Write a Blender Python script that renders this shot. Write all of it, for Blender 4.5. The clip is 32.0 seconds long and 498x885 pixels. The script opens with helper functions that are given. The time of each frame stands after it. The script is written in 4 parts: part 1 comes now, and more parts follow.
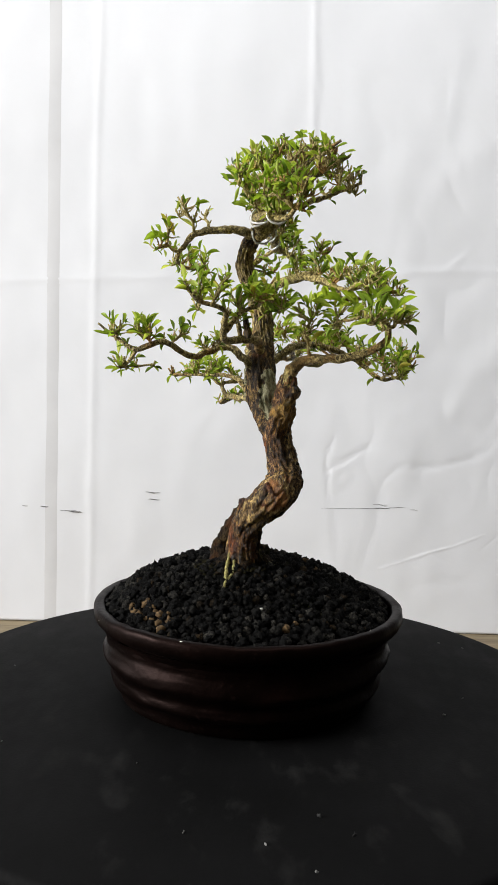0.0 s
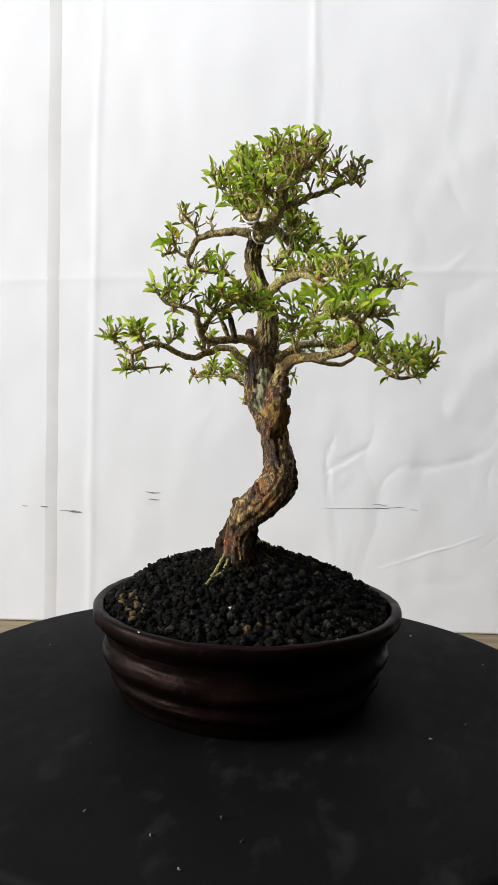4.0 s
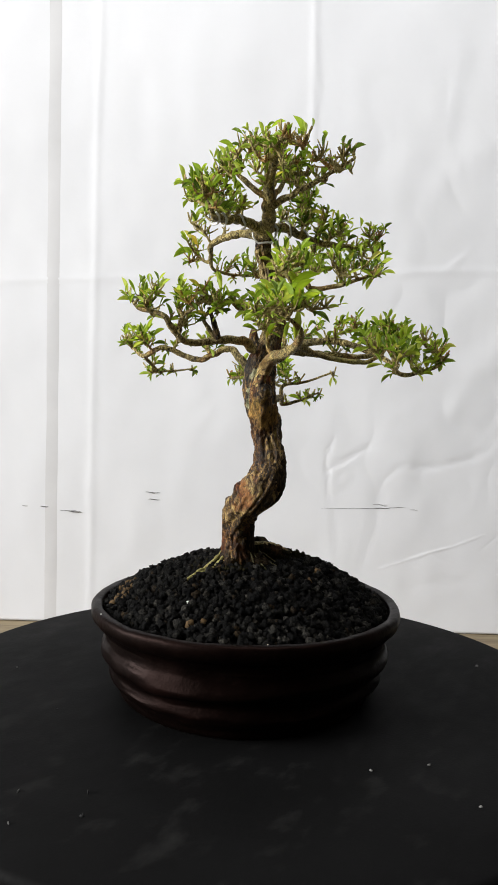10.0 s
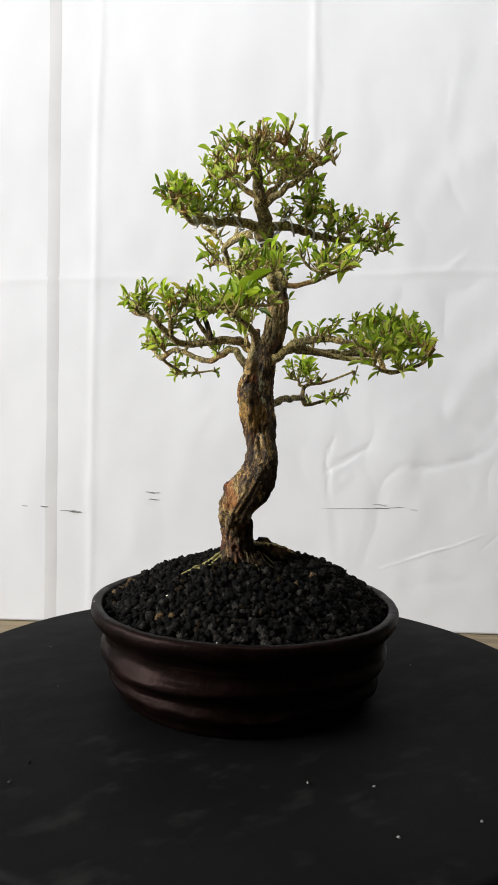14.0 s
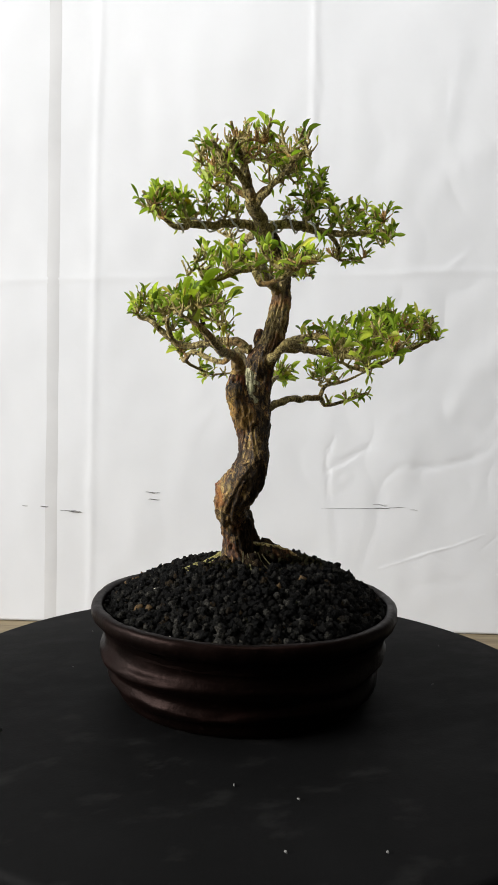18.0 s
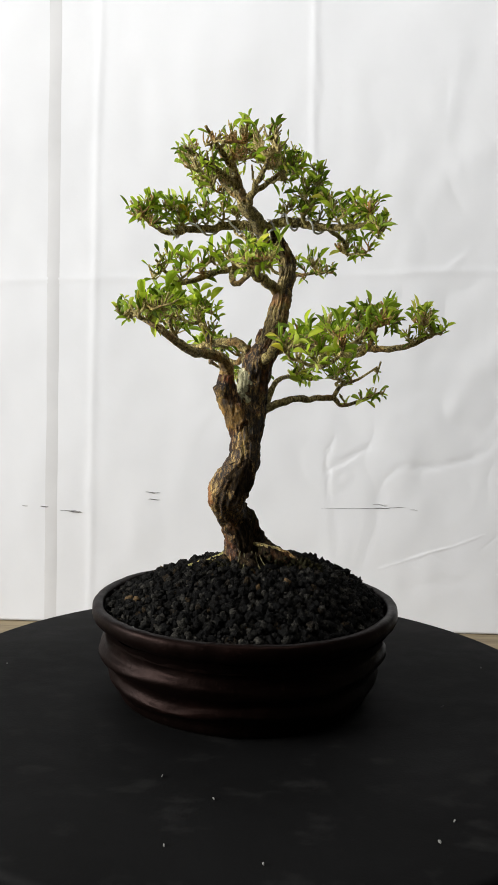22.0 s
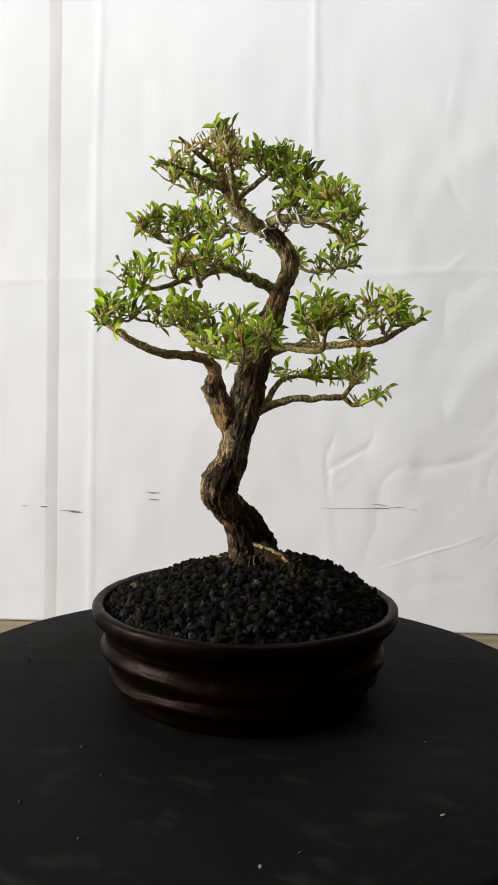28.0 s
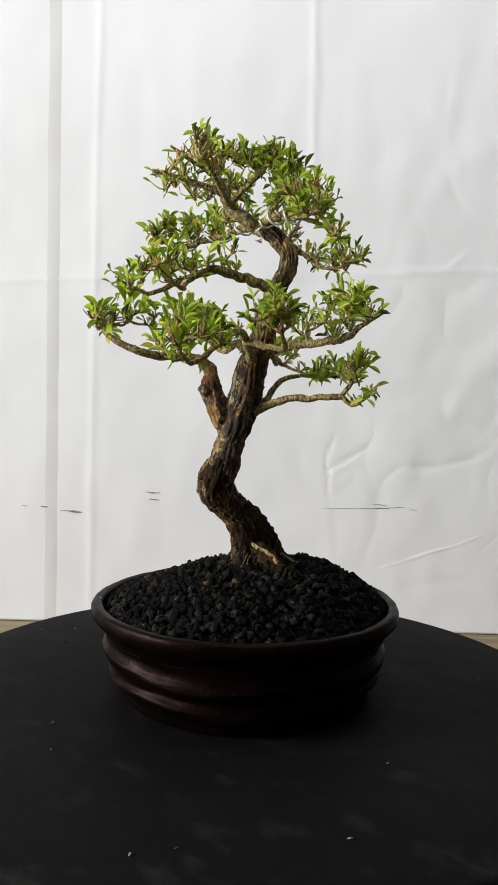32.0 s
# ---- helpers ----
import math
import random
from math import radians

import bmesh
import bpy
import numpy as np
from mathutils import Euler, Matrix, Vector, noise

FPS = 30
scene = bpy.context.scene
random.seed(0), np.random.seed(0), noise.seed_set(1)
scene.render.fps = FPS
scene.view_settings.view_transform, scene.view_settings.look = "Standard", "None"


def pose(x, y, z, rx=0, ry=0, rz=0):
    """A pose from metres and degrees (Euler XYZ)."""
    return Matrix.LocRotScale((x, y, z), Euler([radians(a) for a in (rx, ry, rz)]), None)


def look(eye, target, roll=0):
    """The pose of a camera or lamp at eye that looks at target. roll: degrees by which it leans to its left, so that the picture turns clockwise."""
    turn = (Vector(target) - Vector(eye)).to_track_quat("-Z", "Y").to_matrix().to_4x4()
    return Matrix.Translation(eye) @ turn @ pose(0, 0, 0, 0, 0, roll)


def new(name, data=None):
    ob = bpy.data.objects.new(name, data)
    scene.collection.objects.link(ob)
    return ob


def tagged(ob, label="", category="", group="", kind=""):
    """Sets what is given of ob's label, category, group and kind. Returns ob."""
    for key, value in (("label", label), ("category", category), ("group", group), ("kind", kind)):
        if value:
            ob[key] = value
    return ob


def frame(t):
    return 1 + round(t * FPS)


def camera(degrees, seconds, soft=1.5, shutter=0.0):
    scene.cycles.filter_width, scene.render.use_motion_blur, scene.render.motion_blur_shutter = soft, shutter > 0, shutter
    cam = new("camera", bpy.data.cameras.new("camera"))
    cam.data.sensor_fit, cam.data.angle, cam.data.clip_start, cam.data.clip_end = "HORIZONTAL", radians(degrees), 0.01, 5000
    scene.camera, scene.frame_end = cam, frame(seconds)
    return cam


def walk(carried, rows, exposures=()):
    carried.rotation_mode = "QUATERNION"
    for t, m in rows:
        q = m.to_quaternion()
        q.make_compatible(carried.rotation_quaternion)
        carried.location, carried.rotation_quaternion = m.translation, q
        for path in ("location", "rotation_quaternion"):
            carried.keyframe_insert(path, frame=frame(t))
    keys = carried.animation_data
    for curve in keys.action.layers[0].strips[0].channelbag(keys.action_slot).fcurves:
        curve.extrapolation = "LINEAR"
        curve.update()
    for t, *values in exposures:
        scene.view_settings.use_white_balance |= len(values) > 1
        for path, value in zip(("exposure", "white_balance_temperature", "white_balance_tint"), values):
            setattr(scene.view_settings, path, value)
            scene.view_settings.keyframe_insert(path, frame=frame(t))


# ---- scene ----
import collections
# Metres. The turntable's axis is the z axis and its top is z = 0; the camera stands still in front of it (towards -y).
cam = camera(38.88, 32.0, soft=1.5)
CAM = look((0.0, -0.46, 0.1819), (-0.00195, -0.00052, 0.16018), 1.58)
walk(cam, [(0.0, CAM), (32.0, CAM)],
     [(0.0, 0.0, 6500, 10), (14.0, 0.0, 6540, 10), (19.0, -0.02, 6570, 9), (25.0, -0.03, 6580, 9), (30.0, -0.11, 6580, 9), (32.0, -0.11, 6580, 9)])

SPIN = 4.0645          # degrees a second, clockwise seen from above

# ---------------------------------------------------------------- light
world = bpy.data.worlds.new("sky")
scene.world = world
world.use_nodes = True
wn = world.node_tree.nodes
sky = wn.new("ShaderNodeTexSky")
sky.sky_type = 'NISHITA'
sky.sun_disc = False
sky.sun_elevation, sky.sun_rotation = radians(50), radians(-80)
wn["Background"].inputs["Strength"].default_value = 0.1
world.node_tree.links.new(sky.outputs[0], wn["Background"].inputs["Color"])


def window_lamp(name, m, w, h, watts, color):
    data = bpy.data.lights.new(name, 'AREA')
    data.shape, data.size, data.size_y, data.energy, data.color = 'RECTANGLE', w, h, watts, color
    ob = new(name, data)
    ob.matrix_world = m
    return ob


ROOM = (-3.2, 1.9, -2.8, 0.60, -0.853, 1.75)      # x0 x1 y0 y1 z0 z1
window_lamp("skylight_lamp", look((0.12, -0.26, 1.74), (0.12, 0.0, 0.0)), 1.30, 0.9, 18, (1.0, 0.99, 0.968))
window_lamp("window_light", look((-3.19, -0.85, 1.05), (0.0, -0.80, 0.62)), 1.7, 1.25, 232, (1.0, 0.99, 0.968))


# ---------------------------------------------------------------- materials
def material(name):
    m = bpy.data.materials.new(name)
    m.use_nodes = True
    nt = m.node_tree
    return m, nt, nt.nodes["Principled BSDF"]


def node(nt, kind, inputs=None, **attrs):
    n = nt.nodes.new(kind)
    for k, v in attrs.items():
        setattr(n, k, v)
    for k, v in (inputs or {}).items():
        if hasattr(v, "is_linked"):
            nt.links.new(v, n.inputs[k])
        else:
            n.inputs[k].default_value = v
    return n


def ramp(nt, fac, stops):
    n = nt.nodes.new("ShaderNodeValToRGB")
    while len(n.color_ramp.elements) < len(stops):
        n.color_ramp.elements.new(0.5)
    for e, (p, c) in zip(n.color_ramp.elements, stops):
        e.position, e.color = p, (*c, 1)
    nt.links.new(fac, n.inputs[0])
    return n.outputs[0]


def noise_tex(nt, scale, detail=4, rough=0.55, vec=None, distortion=0.0):
    n = node(nt, "ShaderNodeTexNoise", {"Scale": scale, "Detail": detail, "Roughness": rough, "Distortion": distortion})
    if vec is None:
        vec = nt.nodes.new("ShaderNodeTexCoord").outputs["Object"]
    nt.links.new(vec, n.inputs["Vector"])
    return n.outputs["Fac"]


def mixc(nt, fac, a, b, mode='MIX'):
    n = nt.nodes.new("ShaderNodeMix")
    n.data_type, n.blend_type = 'RGBA', mode
    for v, s in ((fac, n.inputs[0]), (a, n.inputs[6]), (b, n.inputs[7])):
        if hasattr(v, "is_linked"):
            nt.links.new(v, s)
        else:
            s.default_value = v if isinstance(v, float) else (*v, 1)
    return n.outputs[2]


def bump(nt, bsdf, height, dist, strength=1.0):
    b = node(nt, "ShaderNodeBump", {"Height": height, "Distance": dist, "Strength": strength})
    nt.links.new(b.outputs[0], bsdf.inputs["Normal"])


def stretched(nt, sx, sy, sz):
    tc = nt.nodes.new("ShaderNodeTexCoord")
    mp = node(nt, "ShaderNodeMapping", {"Scale": (sx, sy, sz)})
    nt.links.new(tc.outputs["Object"], mp.inputs["Vector"])
    return mp.outputs[0]


def make_bark(name, dark, mid, light, red, moss, rough=0.75, steps=(0.41, 0.51, 0.65), spec=0.3, stain=0.0, fibre=0.26, grain=500):
    m, nt, b = material(name)
    long_ = stretched(nt, 1.0, 1.0, fibre)
    n1 = noise_tex(nt, grain, 8, 0.74, long_, 0.6)
    n2 = noise_tex(nt, 55, 4, 0.6)
    n3 = noise_tex(nt, 32, 4, 0.6)
    col = ramp(nt, n1, [(steps[0], dark), (steps[1], mid), (steps[2], light)])
    col = mixc(nt, ramp(nt, n2, [(0.54, (0, 0, 0)), (0.62, (0.8, 0.8, 0.8))]), col, mixc(nt, 1.0, ramp(nt, n1, [(0.36, (0.2, 0.2, 0.2)), (0.6, (1.5, 1.5, 1.5))]), red, 'MULTIPLY'), 'MIX')
    col = mixc(nt, ramp(nt, n3, [(0.56, (0, 0, 0)), (0.64, (0.75, 0.75, 0.75))]), col, mixc(nt, 1.0, ramp(nt, n1, [(0.36, (0.2, 0.2, 0.2)), (0.6, (1.5, 1.5, 1.5))]), moss, 'MULTIPLY'), 'MIX')
    n5 = noise_tex(nt, 75, 5, 0.65)
    col = mixc(nt, ramp(nt, n5, [(0.47, (0, 0, 0)), (0.62, (stain,) * 3)]), col, dark, 'MIX')
    n4 = noise_tex(nt, 800, 3, 0.5)
    col = mixc(nt, ramp(nt, n4, [(0.30, (1, 1, 1)), (0.38, (0, 0, 0))]), col, dark, 'MIX')
    nt.links.new(col, b.inputs["Base Color"])
    b.inputs["Roughness"].default_value = rough
    b.inputs["Specular IOR Level"].default_value = spec
    bump(nt, b, n1, 0.0024, 1.0)
    return m


BARK = make_bark("bark", (0.0045, 0.0026, 0.0014), (0.085, 0.043, 0.014), (0.66, 0.43, 0.145), (0.19, 0.060, 0.016), (0.40, 0.25, 0.05), 0.5, (0.42, 0.515, 0.64), 0.35, 0.8, 0.3, 680)
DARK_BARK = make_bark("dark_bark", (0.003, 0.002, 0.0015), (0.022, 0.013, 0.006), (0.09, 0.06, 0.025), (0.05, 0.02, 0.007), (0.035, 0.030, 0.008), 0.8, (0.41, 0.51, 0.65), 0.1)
LIMB = make_bark("limb_bark", (0.018, 0.013, 0.005), (0.29, 0.215, 0.066), (0.88, 0.73, 0.32), (0.33, 0.18, 0.048), (0.40, 0.35, 0.09), 0.48, (0.385, 0.49, 0.62), 0.35, 0.45, 0.7, 620)
TWIG = make_bark("twig_bark", (0.07, 0.052, 0.018), (0.42, 0.33, 0.11), (0.80, 0.67, 0.30), (0.50, 0.25, 0.07), (0.46, 0.44, 0.11), 0.6, (0.34, 0.46, 0.62), 0.3, 0.3, 0.9, 500)
SCAR = make_bark("scarred_wood", (0.03, 0.028, 0.016), (0.33, 0.315, 0.18), (0.70, 0.66, 0.45), (0.30, 0.22, 0.10), (0.28, 0.31, 0.15), 0.8, (0.37, 0.47, 0.60), 0.2, 0.4)
PALE_ROOT = make_bark("pale_root", (0.05, 0.045, 0.014), (0.28, 0.25, 0.075), (0.60, 0.54, 0.21), (0.30, 0.24, 0.08), (0.34, 0.36, 0.10), 0.6, (0.34, 0.44, 0.6))
OLIVE_BARK = make_bark("olive_bark", (0.016, 0.010, 0.004), (0.19, 0.13, 0.042), (0.66, 0.52, 0.22), (0.24, 0.10, 0.03), (0.34, 0.28, 0.07), 0.55, (0.39, 0.48, 0.62), 0.3, 0.6)
OCHRE_BARK = make_bark("ochre_bark", (0.012, 0.006, 0.0025), (0.16, 0.085, 0.024), (0.80, 0.58, 0.22), (0.28, 0.10, 0.024), (0.44, 0.29, 0.06), 0.42, (0.40, 0.49, 0.62), 0.4, 0.6)
RED_BARK = make_bark("red_bark", (0.010, 0.005, 0.002), (0.115, 0.044, 0.013), (0.62, 0.36, 0.12), (0.24, 0.062, 0.014), (0.38, 0.22, 0.05), 0.48, (0.42, 0.515, 0.63), 0.35, 0.85, 0.3, 680)
ROOT = make_bark("root_bark", (0.05, 0.045, 0.02), (0.16, 0.14, 0.06), (0.34, 0.29, 0.15), (0.12, 0.09, 0.04), (0.10, 0.12, 0.03), 0.75)


def make_leaf(name, hue):
    m, nt, b = material(name)
    info = nt.nodes.new("ShaderNodeObjectInfo")
    geo = nt.nodes.new("ShaderNodeNewGeometry")
    r1 = node(nt, "ShaderNodeMath", {0: info.outputs["Random"], 1: geo.outputs["Random Per Island"]}, operation='ADD')
    r2 = node(nt, "ShaderNodeMath", {0: r1.outputs[0], 1: 1.0}, operation='MODULO')
    col = ramp(nt, r2.outputs[0], hue)
    n = noise_tex(nt, 260, 3, 0.6)
    col = mixc(nt, 1.0, col, ramp(nt, n, [(0.35, (0.82, 0.82, 0.82)), (0.7, (1.0, 1.0, 1.0))]), 'MULTIPLY')
    vein = noise_tex(nt, 900, 2, 0.5)
    nt.links.new(col, b.inputs["Base Color"])
    b.inputs["Roughness"].default_value = 0.42
    b.inputs["Specular IOR Level"].default_value = 0.4
    bump(nt, b, vein, 0.0003, 0.5)
    tr = node(nt, "ShaderNodeBsdfTranslucent", {"Color": mixc(nt, 1.0, col, (1.15, 1.16, 0.58), 'MULTIPLY')})
    mx = nt.nodes.new("ShaderNodeMixShader")
    mx.inputs[0].default_value = 0.54
    nt.links.new(b.outputs[0], mx.inputs[1])
    nt.links.new(tr.outputs[0], mx.inputs[2])
    nt.links.new(mx.outputs[0], nt.nodes["Material Output"].inputs["Surface"])
    return m


LEAF = make_leaf("leaf_green", [(0.0, (0.085, 0.135, 0.018)), (0.22, (0.21, 0.325, 0.036)), (0.55, (0.37, 0.515, 0.062)),
                                (0.8, (0.52, 0.64, 0.11)), (0.96, (0.63, 0.70, 0.18)), (1.0, (0.64, 0.55, 0.12))])
LEAF_PALE = make_leaf("leaf_pale", [(0.0, (0.30, 0.44, 0.040)), (0.5, (0.42, 0.56, 0.055)), (1.0, (0.55, 0.66, 0.10))])
LEAF_YELLOW = make_leaf("leaf_yellow", [(0.0, (0.42, 0.36, 0.02)), (1.0, (0.55, 0.42, 0.03))])


def make_pot():
    m, nt, b = material("glazed_clay")
    n1 = noise_tex(nt, 30, 5, 0.6)
    n2 = noise_tex(nt, 260, 4, 0.6)
    col = ramp(nt, n1, [(0.3, (0.0008, 0.0004, 0.0003)), (0.55, (0.0018, 0.0008, 0.0006)), (0.75, (0.005, 0.0020, 0.0016))])
    col = mixc(nt, ramp(nt, n2, [(0.62, (0, 0, 0)), (0.78, (0.6, 0.6, 0.6))]), col, (0.014, 0.008, 0.007), 'MIX')
    nt.links.new(col, b.inputs["Base Color"])
    nt.links.new(ramp(nt, n1, [(0.3, (0.34,) * 3), (0.7, (0.56,) * 3)]), b.inputs["Roughness"])
    b.inputs["Specular IOR Level"].default_value = 0.115
    b.inputs["Specular Tint"].default_value = (0.52, 0.27, 0.23, 1)
    bump(nt, b, n2, 0.0007, 0.4)
    return m


POT = make_pot()


def make_gravel():
    m, nt, b = material("volcanic_grit")
    geo = nt.nodes.new("ShaderNodeNewGeometry")
    col = ramp(nt, geo.outputs["Random Per Island"], [(0.0, (0.0008, 0.0008, 0.0008)), (0.4, (0.0020, 0.0019, 0.0016)), (0.72, (0.0115, 0.0108, 0.0092)),
                                                      (0.94, (0.068, 0.064, 0.055)), (0.98, (0.03, 0.020, 0.010)), (1.0, (0.05, 0.032, 0.014))])
    n = noise_tex(nt, 850, 6, 0.7)
    col = mixc(nt, 1.0, col, ramp(nt, n, [(0.38, (0.08, 0.08, 0.08)), (0.55, (0.7, 0.7, 0.7)), (0.68, (1.9, 1.85, 1.75))]), 'MULTIPLY')
    nt.links.new(col, b.inputs["Base Color"])
    b.inputs["Roughness"].default_value = 0.8
    b.inputs["Specular IOR Level"].default_value = 0.12
    bump(nt, b, n, 0.0035, 1.0)
    return m


GRAVEL = make_gravel()


def make_plain(name, a, c, scale, rough, spec=0.4, metal=0.0, bumpd=0.0005):
    m, nt, b = material(name)
    n = noise_tex(nt, scale, 5, 0.6)
    nt.links.new(ramp(nt, n, [(0.3, a), (0.7, c)]), b.inputs["Base Color"])
    b.inputs["Roughness"].default_value, b.inputs["Metallic"].default_value = rough, metal
    b.inputs["Specular IOR Level"].default_value = spec
    bump(nt, b, n, bumpd, 0.6)
    return m


def make_disc():
    m, nt, b = material("black_painted_board")
    n1 = noise_tex(nt, 9, 6, 0.6)
    n2 = noise_tex(nt, 42, 6, 0.62, stretched(nt, 1, 0.55, 1))
    n3 = noise_tex(nt, 600, 2, 0.5)
    col = ramp(nt, n1, [(0.3, (0.0027, 0.0027, 0.0028)), (0.7, (0.0047, 0.0047, 0.0049))])
    col = mixc(nt, ramp(nt, n2, [(0.55, (0, 0, 0)), (0.78, (0.5, 0.5, 0.5))]), col, (0.026, 0.026, 0.025), 'MIX')
    nt.links.new(col, b.inputs["Base Color"])
    nt.links.new(ramp(nt, n2, [(0.3, (0.62,) * 3), (0.7, (0.78,) * 3)]), b.inputs["Roughness"])
    b.inputs["Specular IOR Level"].default_value = 0.055
    bump(nt, b, n3, 0.0003, 0.3)
    return m


DISC = make_disc()
BLACK = make_plain("black_paint", (0.008, 0.008, 0.008), (0.014, 0.014, 0.014), 40, 0.7, 0.25)
DUST = make_plain("pale_dust", (0.08, 0.08, 0.077), (0.17, 0.17, 0.162), 900, 0.9, 0.2)
WIRE = make_plain("aluminium_wire", (0.52, 0.51, 0.49), (0.70, 0.69, 0.67), 300, 0.32, 0.7, 0.25)
WHITE_STONE = make_plain("white_stone", (0.62, 0.60, 0.54), (0.8, 0.78, 0.72), 400, 0.6)
TAN_STONE = make_plain("tan_stone", (0.016, 0.010, 0.0045), (0.13, 0.080, 0.034), 500, 0.85, 0.2)
MOSS = make_plain("moss", (0.004, 0.004, 0.0015), (0.022, 0.019, 0.007), 700, 0.95, 0.1, 0.0, 0.002)
WALL_PAINT = make_plain("dark_wall_paint", (0.085, 0.083, 0.08), (0.12, 0.118, 0.11), 6, 0.9, 0.2)
CEIL_PAINT = make_plain("ceiling_paint", (0.16, 0.158, 0.15), (0.2, 0.198, 0.19), 5, 0.9, 0.2)
FLOOR_STUFF = make_plain("floor_concrete", (0.12, 0.115, 0.105), (0.19, 0.185, 0.17), 8, 0.8, 0.3)
FRAME_PAINT = make_plain("window_paint", (0.65, 0.65, 0.63), (0.72, 0.72, 0.70), 20, 0.5)
TEAR = make_plain("torn_edge", (0.04, 0.04, 0.04), (0.34, 0.34, 0.34), 420, 0.9)
TAPE = make_plain("seam_tape", (0.60, 0.60, 0.615), (0.65, 0.65, 0.665), 14, 0.6, 0.3)


def make_sheet():
    m, nt, b = material("white_vinyl_sheet")
    n1 = noise_tex(nt, 3.0, 5, 0.6)
    n2 = noise_tex(nt, 24, 5, 0.62)
    n3 = noise_tex(nt, 900, 2, 0.5)
    col = ramp(nt, n1, [(0.3, (0.718, 0.728, 0.760)), (0.7, (0.773, 0.783, 0.812))])
    nt.links.new(col, b.inputs["Base Color"])
    b.inputs["Roughness"].default_value = 0.62
    b.inputs["Specular IOR Level"].default_value = 0.3
    bump(nt, b, mixc(nt, 0.7, n2, noise_tex(nt, 7, 3, 0.5)), 0.006, 0.22)
    return m


SHEET = make_sheet()


def make_wood():
    m, nt, b = material("bench_wood")
    v = stretched(nt, 1.0, 14.0, 14.0)
    n = noise_tex(nt, 6, 6, 0.65, v, 0.8)
    col = ramp(nt, n, [(0.3, (0.10, 0.072, 0.04)), (0.55, (0.20, 0.155, 0.09)), (0.75, (0.28, 0.22, 0.13))])
    nt.links.new(col, b.inputs["Base Color"])
    b.inputs["Roughness"].default_value = 0.65
    bump(nt, b, n, 0.001, 0.5)
    return m


WOOD = make_wood()


# ---------------------------------------------------------------- mesh helpers
def raw(name, verts, faces, mat, parent=None, label="", smooth=True):
    me = bpy.data.meshes.new(name)
    me.from_pydata([tuple(v) for v in verts], [], faces)
    me.materials.append(mat)
    if smooth:
        me.polygons.foreach_set("use_smooth", [True] * len(me.polygons))
    me.update()
    ob = new(name, me)
    if parent is not None:
        ob.parent = parent
    if label:
        tagged(ob, label)
    return ob


def part(name, bm, mat, parent=None, label="", smooth=False):
    me = bpy.data.meshes.new(name)
    bmesh.ops.recalc_face_normals(bm, faces=bm.faces)
    bm.to_mesh(me)
    bm.free()
    me.materials.append(mat)
    if smooth:
        me.polygons.foreach_set("use_smooth", [True] * len(me.polygons))
    ob = new(name, me)
    if parent is not None:
        ob.parent = parent
    if label:
        tagged(ob, label)
    return ob


def box(bm, x0, x1, y0, y1, z0, z1, bevel=0.0):
    r = bmesh.ops.create_cube(bm, size=1.0)
    for v in r["verts"]:
        v.co = Vector(((x0 + x1) / 2 + v.co.x * (x1 - x0), (y0 + y1) / 2 + v.co.y * (y1 - y0), (z0 + z1) / 2 + v.co.z * (z1 - z0)))
    if bevel:
        es = {e for v in r["verts"] for e in v.link_edges}
        bmesh.ops.bevel(bm, geom=list(es), offset=bevel, segments=2, affect='EDGES')


def lathe(profile, seg, wobble=None):
    """Vertices and faces of a turned form; wobble(a, i) shifts radius and height."""
    vs, fs = [], []
    n = len(profile)
    for k in range(seg):
        a = 2 * math.pi * k / seg
        for i, (r, z) in enumerate(profile):
            dr, dz = wobble(a, i) if wobble else (0, 0)
            vs.append(((r + dr) * math.cos(a), (r + dr) * math.sin(a), z + dz))
    for k in range(seg):
        k2 = (k + 1) % seg
        for i in range(n - 1):
            fs.append((k * n + i, k2 * n + i, k2 * n + i + 1, k * n + i + 1))
    return vs, fs


def spline(pts, per):
    """Catmull-Rom through rows of numbers."""
    p = np.array(pts, float)
    p = np.vstack([2 * p[0] - p[1], p, 2 * p[-1] - p[-2]])
    out = []
    for i in range(1, len(p) - 2):
        for k in range(per):
            t = k / per
            a, b, c, d = p[i - 1], p[i], p[i + 1], p[i + 2]
            out.append(0.5 * (2 * b + (c - a) * t + (2 * a - 5 * b + 4 * c - d) * t * t + (3 * b - a - 3 * c + d) * t ** 3))
    out.append(p[-2])
    return np.array(out)


